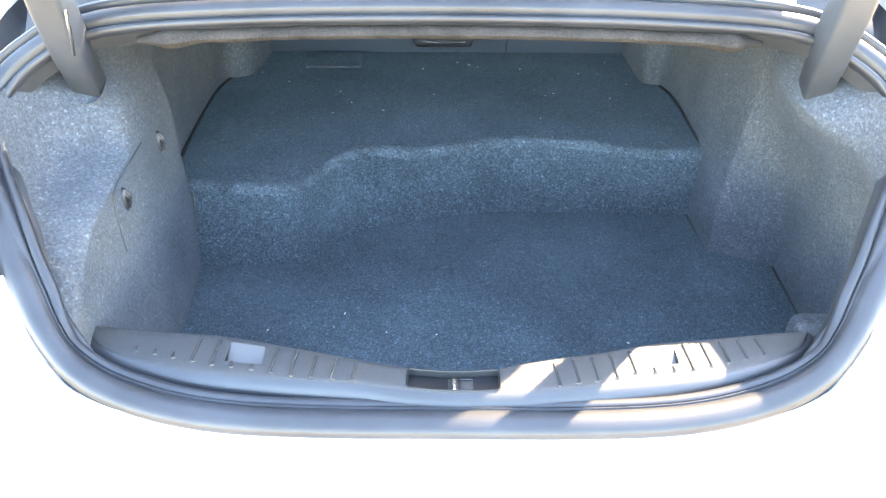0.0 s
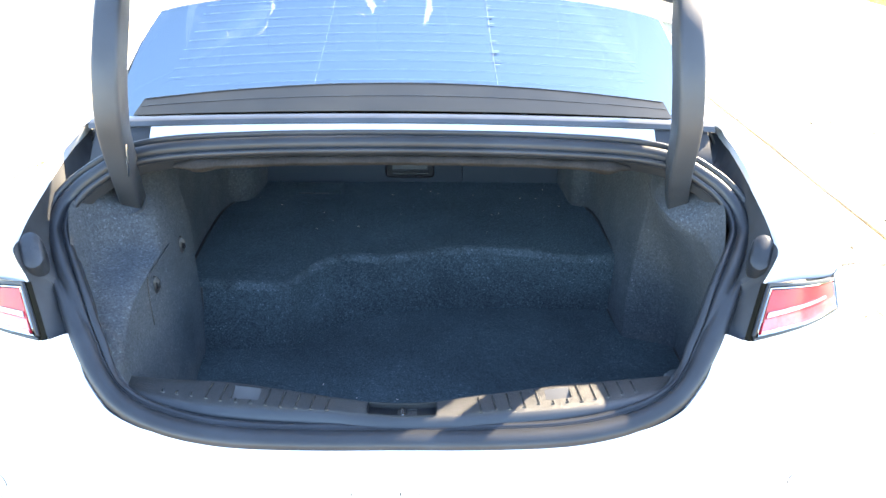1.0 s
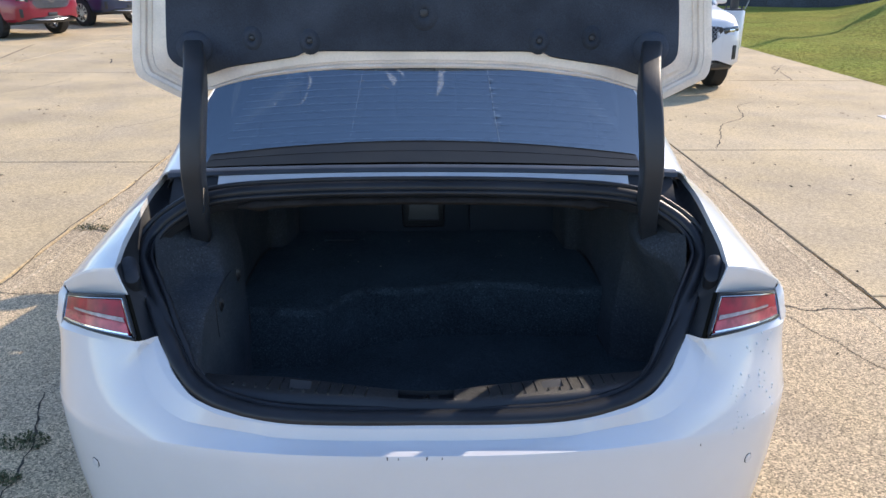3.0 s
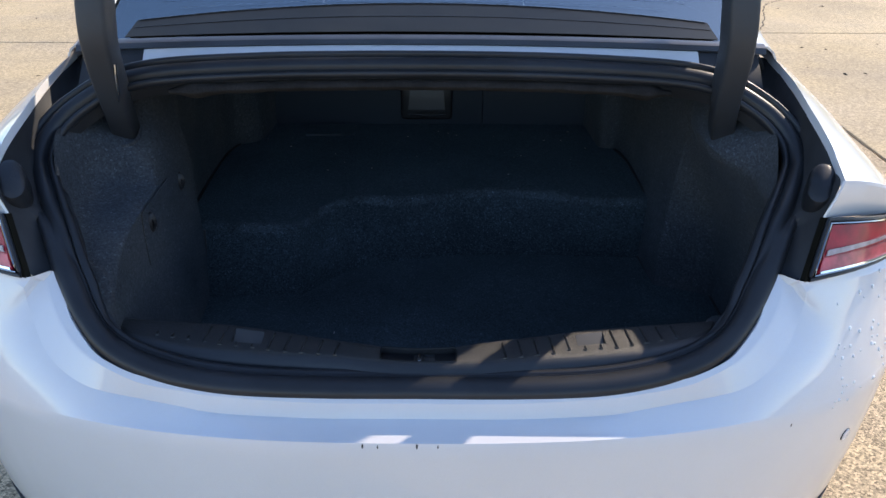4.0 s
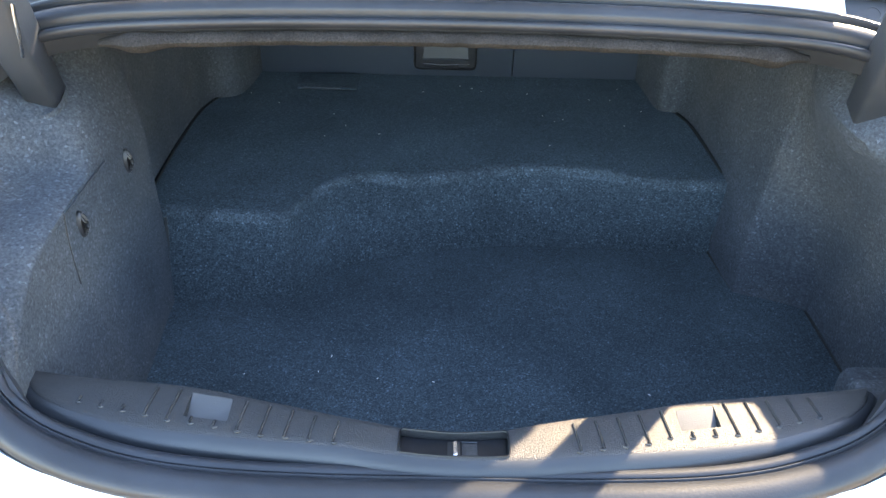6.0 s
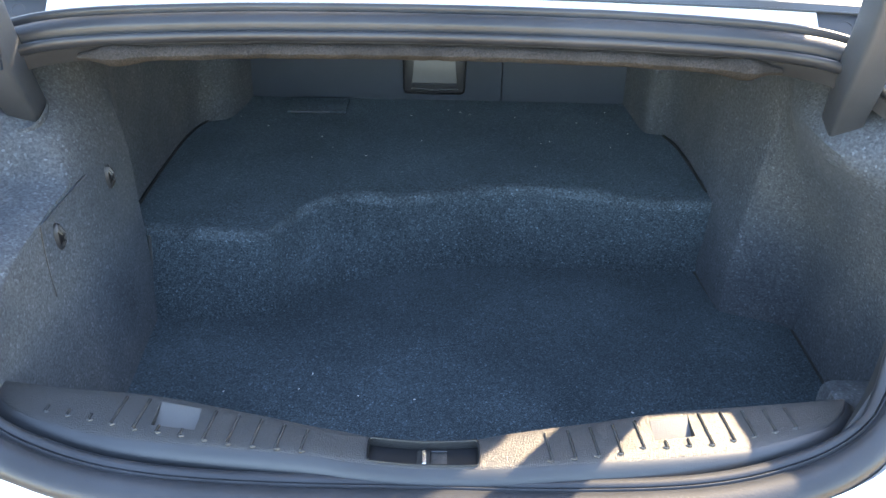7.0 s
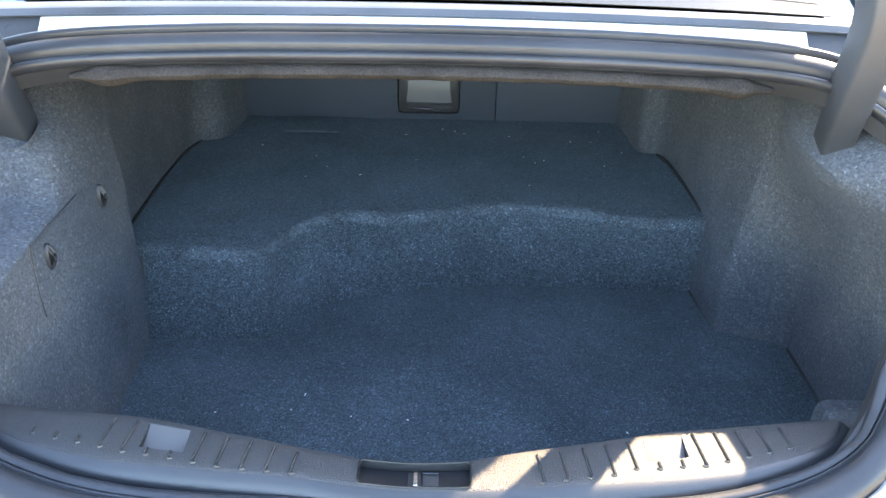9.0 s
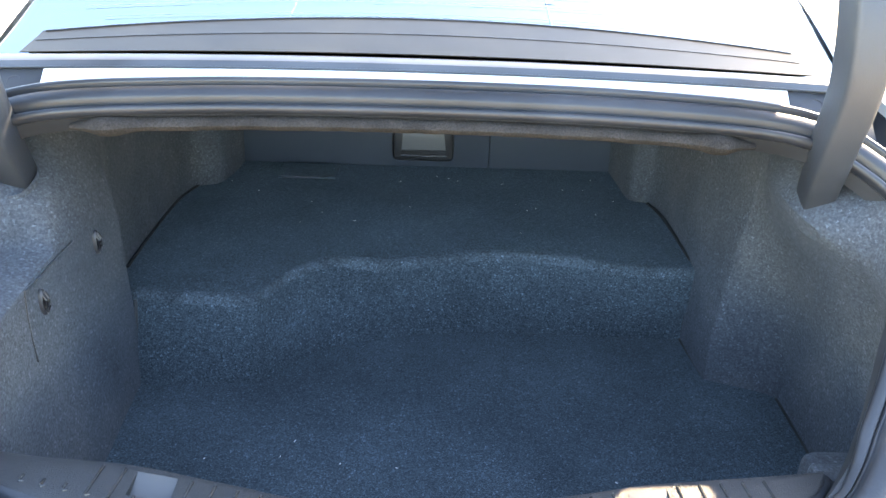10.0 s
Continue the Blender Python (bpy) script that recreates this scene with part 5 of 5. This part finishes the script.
    part("skid_bar", tube([(0.66 * k, -0.05 + 0.21 * k * k, 0.40 + 0.05 * k * k) for k in np.linspace(-1, 1, 13)], 0.014, 6), M_RIM, v)
    part("plate_blank", box(bmesh.new(), (0, -0.012, 0.53), (0.24, 0.02, 0.07), 0.004), M_FLAP, v)
    part("under_body", box(bmesh.new(), (0, 2.3, 0.36), (1.60, 3.6, 0.12), 0.02), M_PLASTIC, v)
    for ay in (0.92, 3.72):
        for sx in (1, -1):
            wheel(v, sx * 0.80, ay, 0.36, 0.23, sx)
    v.matrix_world = pose(*at, 0, 0, yaw)
    return v


suv("parked_suv", "red sport utility vehicle parked on the concrete lot", M_CARRED, "vehicles parked on the lot", (-8.75, 17.1, 0), 64, False)
suv("parked_suv", "dark blue sport utility vehicle parked on the concrete lot", M_CARBLUE, "vehicles parked on the lot", (-8.2, 20.6, 0), 60)
suv("parked_suv", "dark blue sport utility vehicle parked behind another", M_CARBLUE, "vehicles parked on the lot", (-8.0, 26.5, 0), 60)
suv("parked_suv", "white sport utility vehicle parked beside the grass", M_WHITE, "vehicles parked on the lot", (3.36, 8.80, 0), 0, False)

# grass bank
GX, GY = [*np.linspace(6.7, 20, 50), *np.linspace(21, 60, 20)], np.linspace(6.0, 30.3, 62)


def bank_z(x, y):
    e = min(1.0, max(0.0, (x - 6.7 - 0.25 * math.sin(y * 1.3)) / 1.2))
    toe = x - 10.2 - 0.49 * (y - 18.2)
    rise = (0.62 - 0.044 * max(0.0, y - 21)) * min(1.0, max(0.0, toe / 1.75)) * min(1.0, max(0.0, (y - 16.5) / 2))
    return -0.02 + 0.06 * e + 0.10 * e * noise.noise(Vector((x * 0.35, y * 0.35, 0))) + rise


rws = [[Vector((x, y, bank_z(x, y))) for y in GY] for x in GX]
bank = finish("grass_bank", grid(rws), M_GRASSLAND)
tagged(bank, "mown grass bank beside the concrete lot", "grass", kind="structure")
rng = np.random.default_rng(4)
N = 90000
bx = 6.75 + 20 * rng.random(N) ** 1.3
by = 8.0 + 22 * rng.random(N) ** 1.2
verts, faces = [], []
for i in range(N):
    x, y = float(bx[i]), float(by[i])
    z = bank_z(x, y)
    a, h, w = rng.random() * 6.28, 0.005 + 0.010 * rng.random(), 0.007 + 0.010 * rng.random()
    dx, dy = math.cos(a) * w, math.sin(a) * w
    reach = (0.02 + 0.05 * rng.random()) / w
    lx, ly = -dy * reach, dx * reach
    k = len(verts)
    verts += [(x - dx, y - dy, z - 0.01), (x + dx, y + dy, z - 0.01), (x + lx, y + ly, z + h)]
    faces.append((k, k + 1, k + 2))
me = bpy.data.meshes.new("grass")
me.from_pydata(verts, [], faces)
me.materials.append(M_GRASS)
tagged(new("grass", me), "short green and straw grass blades on the bank", "grass", kind="stuff")

# dark footing wall, fence, building
wall = finish("footing_wall", box(bmesh.new(), (36, 30.6, 0.15), (60, 0.4, 0.85), 0.03), M_HEDGE)
tagged(wall, "low dark footing wall behind the grass", "wall", kind="structure")
fence = thing("fence", "thin wire fence with grey posts along the footing wall", "fence")
for i in range(16):
    part("post", tube([(7.1 + 2.1 * i, 30.2, -0.1), (7.1 + 2.1 * i, 30.2, 1.02)], 0.022, 6), M_POST, fence)
for z in (0.72, 1.0):
    part("rail", tube([(6.5, 30.2, z), (39, 30.2, z)], 0.010, 5), M_POST, fence)
build = thing("warehouse", "white warehouse with horizontal metal siding", "building")
part("wall", box(bmesh.new(), (36, 40.5, 3.2), (64, 12, 6.4)), M_SIDING, build, smooth=False)
for i in range(24):
    part("siding_board", box(bmesh.new(), (36, 34.47, 0.14 + 0.262 * i), (64, 0.05, 0.246), 0.008), M_SIDING, build, smooth=False)
for x in (9.5, 14.2, 18.1, 23.5, 29.0):
    part("downpipe", tube([(x, 34.40, 0.0), (x, 34.40, 6.3)], 0.035, 6), M_POST, build)
part("roof", slab([(3.5, 34.0), (68.5, 34.0), (68.5, 47), (3.5, 47)], 6.4, 6.6), M_POST, build, smooth=False)

pole = thing("lamp_pole", "dark metal lamp pole on a white concrete base", "pole")
part("base", tube([(6.33, 15.0, -0.02), (6.33, 15.0, 0.74), (6.33, 15.0, 0.77)], [0.26, 0.26, 0.24], 20), M_WHITE, pole, "white painted concrete base")
part("flange", box(bmesh.new(), (6.36, 15.0, 0.785), (0.30, 0.30, 0.03), 0.006), M_POST, pole)
for sx in (-1, 1):
    for sy in (-1, 1):
        part("bolt", tube([(6.36 + sx * 0.12, 15 + sy * 0.12, 0.79), (6.36 + sx * 0.12, 15 + sy * 0.12, 0.85)], 0.018, 6), M_POST, pole)
part("shaft", tube([(6.36, 15.0, 0.79), (6.36, 15.0, 5.0)], [0.085, 0.065], 12), M_POST, pole)
part("lamp_head", box(bmesh.new(), (6.36, 14.7, 5.0), (0.30, 0.6, 0.10), 0.03), M_POST, pole)
part("cable", tube(spline([(6.55, 14.9, 0.80), (6.62, 14.9, 1.0), (6.50, 14.9, 1.16), (6.40, 14.9, 1.2)], 4), 0.012, 5), M_STICK, pole)
mast = thing("utility_pole", "tall utility pole with a transformer beyond the grass", "pole")
part("shaft", tube([(20.0, 27.2, 0.0), (20.0, 27.2, 12.1)], [0.16, 0.09], 12), M_POST, mast)
part("transformer", tube([(19.9, 27.0, 6.6), (19.9, 27.0, 8.0)], 0.30, 14), M_POST, mast)
part("crossarm", box(bmesh.new(), (20.0, 27.2, 9.0), (0.12, 0.12, 1.2), 0.01), M_POST, mast)
box_post = thing("service_box", "dark service box on a short post in the grass", "utility box")
part("post", tube([(17.1, 29.6, 0.1), (17.1, 29.6, 0.7)], 0.06, 8), M_POST, box_post)
part("housing", box(bmesh.new(), (17.0, 29.6, 0.86), (0.46, 0.34, 0.28), 0.04), M_POST, box_post)

# ---- concrete slabs ----
def concrete_slab(x0, x1, y0, y1):
    g = 0.007
    bm = slab([(x0 + g, y0 + g), (x1 - g, y0 + g), (x1 - g, y1 - g), (x0 + g, y1 - g)], -0.12, 0.0, 0.010)
    return part("slab", bm, M_LOT if -3 < x0 < 2 else M_LOTS, ground, smooth=False)


SLAB_X = [-31.7, -26.8, -21.96, -17.08, -12.2, -7.32, -2.42, 2.42, 6.75]
SLAB_Y = [-12.5, -8.0, -4.2, -1.2, 2.1, 5.45, 11.0, 16.6, 22.2, 27.8, 33.4, 39.0]
SLAB_LEFT, SLAB_RIGHT = {5.45: 5.12, 11.0: 11.06}, {5.45: 5.58, 11.0: 10.22}
for i in range(len(SLAB_X) - 1):
    for j in range(len(SLAB_Y) - 1):
        if SLAB_X[i] == -2.42 and SLAB_Y[j] == 2.1:
            continue
        ys = [SLAB_LEFT.get(y, y) if SLAB_X[i] < -2.5 else SLAB_RIGHT.get(y, y) if SLAB_X[i] > 2 else y for y in (SLAB_Y[j:j + 2] if not (SLAB_X[i] == -2.42 and SLAB_Y[j] == -1.2) else (-1.2, 5.45))]
        concrete_slab(SLAB_X[i], SLAB_X[i + 1], *ys)


# ---- cracks, weeds and spalled edges in the concrete ----
def crack(points, w, seed, mat=M_CRACK, name="crack", sway=0.022, lift=0.0022):
    """A wandering open crack, a strip of dirt laid in the concrete."""
    rn = random.Random(seed)
    p = spline([(x, y, 0) for x, y in points], 9)
    left, right = [], []
    for i, q in enumerate(p):
        d = (p[min(i + 1, len(p) - 1)] - p[max(i - 1, 0)]).normalized()
        nrm = Vector((-d.y, d.x, 0))
        o = nrm * (rn.random() - 0.5) * sway
        k = 0.45 * w * (0.35 + 0.9 * rn.random()) * (0.25 if i in (0, len(p) - 1) else 1)
        left.append(q + o + nrm * k + Vector((0, 0, lift)))
        right.append(q + o - nrm * k + Vector((0, 0, lift)))
    ob = part(name, grid([left, right]), mat, ground, smooth=False)
    return ob


crack([(4.25, 8.33), (3.97, 8.07), (3.84, 7.79), (3.68, 7.23), (3.31, 6.83), (3.13, 6.43), (3.04, 6.14), (2.81, 5.63)], 0.013, 1)
crack([(6.28, 12.1), (5.91, 11.73), (5.80, 11.08), (5.61, 10.24)], 0.020, 22)
crack([(-5.85, 8.96), (-5.6, 9.57), (-5.45, 10.4)], 0.016, 23)
crack([(-7.9, 12.9), (-8.2, 14.2), (-8.5, 15.5)], 0.03, 24)
crack([(-5.6, 12.2), (-5.85, 12.9)], 0.03, 25)
crack([(5.6, 10.9), (6.1, 11.8), (6.35, 12.0)], 0.02, 2)
crack([(1.0, 2.05), (1.5, 1.97), (1.90, 1.968), (1.97, 1.925), (2.03, 1.918), (2.13, 1.945), (2.21, 1.93), (2.42, 1.95)], 0.014, 4, sway=0.016)
crack([(1.55, 2.00), (1.68, 1.97), (1.86, 1.84), (1.91, 1.67), (1.97, 1.566), (2.005, 1.424), (2.06, 1.29), (2.2, 1.0)], 0.006, 41)
crack([(-2.42, 2.18), (-2.2, 2.17), (-2.0, 2.19), (-1.6, 2.12), (-1.0, 2.10)], 0.010, 5)
crack([(-3.4, 6.6), (-2.9, 7.6), (-3.3, 9.0), (-2.9, 10.6)], 0.007, 6)
crack([(-1.62, 1.15), (-1.50, 0.80), (-1.45, 0.45), (-1.62, 0.1), (-1.55, -0.4)], 0.011, 7)
crack([(-2.42, 3.35), (-2.1, 3.2), (-1.7, 3.3)], 0.014, 8)
crack([(-2.44, 5.3), (-2.40, 4.2), (-2.45, 3.2), (-2.38, 2.0), (-2.44, 0.6)], 0.010, 11)
crack([(4.0, 4.4), (4.4, 3.9), (4.9, 3.6)], 0.006, 12)
crack([(2.42, 5.5), (2.40, 4.6), (2.43, 3.8), (2.41, 3.0), (2.43, 2.2), (2.41, 1.4), (2.43, 0.5)], 0.014, 13, sway=0.012)
crack([(3.55, 4.75), (3.75, 4.3), (3.80, 3.8), (3.85, 3.3)], 0.004, 14)
# pale scrap of card on the far slab
scrap = finish("card", slab([(5.33, 7.12), (5.75, 7.20), (5.80, 7.46), (5.33, 7.33)], 0.001, 0.006), M_LINT, None, smooth=False)
tagged(scrap, "pale flat scrap of card lying on the concrete", "card")
# pale bared edge running along the joint beside the car, and along the one on the other side
for x, seed in ((2.27, 31), (-2.31, 33)):
    crack([(x, 5.2), (x + 0.02, 4.4), (x - 0.02, 3.6), (x + 0.03, 2.8), (x, 1.8), (x - 0.02, 0.8)], 0.034, seed, M_SPALL, "spalled_edge", 0.03, 0.0012 + 0.0004 * (seed % 2))


def weed(x, y, r, n, seed):
    """A low tuft of leaves growing from a joint."""
    rn = random.Random(seed)
    bm = bmesh.new()
    for k in range(n):
        a, d = rn.random() * 6.28, r * rn.random() ** 0.7
        px, py, h, w = x + d * math.cos(a), y + d * math.sin(a) * 0.6, 0.003 + 0.012 * rn.random(), 0.0025 + 0.0035 * rn.random()
        b = rn.random() * 6.28
        u = Vector((math.cos(b), math.sin(b), 0))
        c = Vector((-u.y, u.x, 0))
        base = Vector((px, py, 0.0))
        vs_ = [bm.verts.new(q) for q in (base, base + u * w * 1.4 + c * w + Vector((0, 0, h)), base + u * w * 3 + Vector((0, 0, h * 0.8)), base + u * w * 1.4 - c * w + Vector((0, 0, h)))]
        bm.faces.new(vs_)
    ob = finish("weed", bm, M_WEED, None, "", smooth=False, fix=False)
    return tagged(ob, "small green weed growing from a concrete joint", "weed", kind="stuff")


weed(-2.30, 3.28, 0.12, 150, 1)
weed(-2.12, 3.24, 0.08, 110, 2)
weed(-1.52, 0.78, 0.10, 190, 3)
weed(-1.50, 0.55, 0.08, 150, 4)
weed(-1.60, 0.15, 0.06, 90, 5)

# grit and dry leaf bits lying about on the concrete
rng = np.random.default_rng(21)
verts, faces = [], []
for i in range(900):
    y = -1.0 + 17 * float(rng.random()) ** 1.4
    x = -11 + 17.5 * float(rng.random())
    if -1.2 < x < 1.2 and y < 5:
        continue
    a, l, w = float(rng.random()) * 6.28, 0.010 + 0.026 * float(rng.random()) ** 2, 0.005 + 0.008 * float(rng.random())
    u, c = Vector((math.cos(a), math.sin(a), 0)), Vector((-math.sin(a), math.cos(a), 0))
    o = Vector((x, y, 0.001))
    k = len(verts)
    verts += [o - u * l, o - c * w, o + u * l, o + c * w, o + Vector((0, 0, 0.004 + 0.006 * float(rng.random())))]
    faces += [(k, k + 1, k + 4), (k + 1, k + 2, k + 4), (k + 2, k + 3, k + 4), (k + 3, k, k + 4)]
me = bpy.data.meshes.new("grit")
me.from_pydata(verts, [], faces)
me.materials.append(M_GRIT)
tagged(new("grit", me), "dark grit and dry leaf bits on the concrete", "grit", kind="stuff")
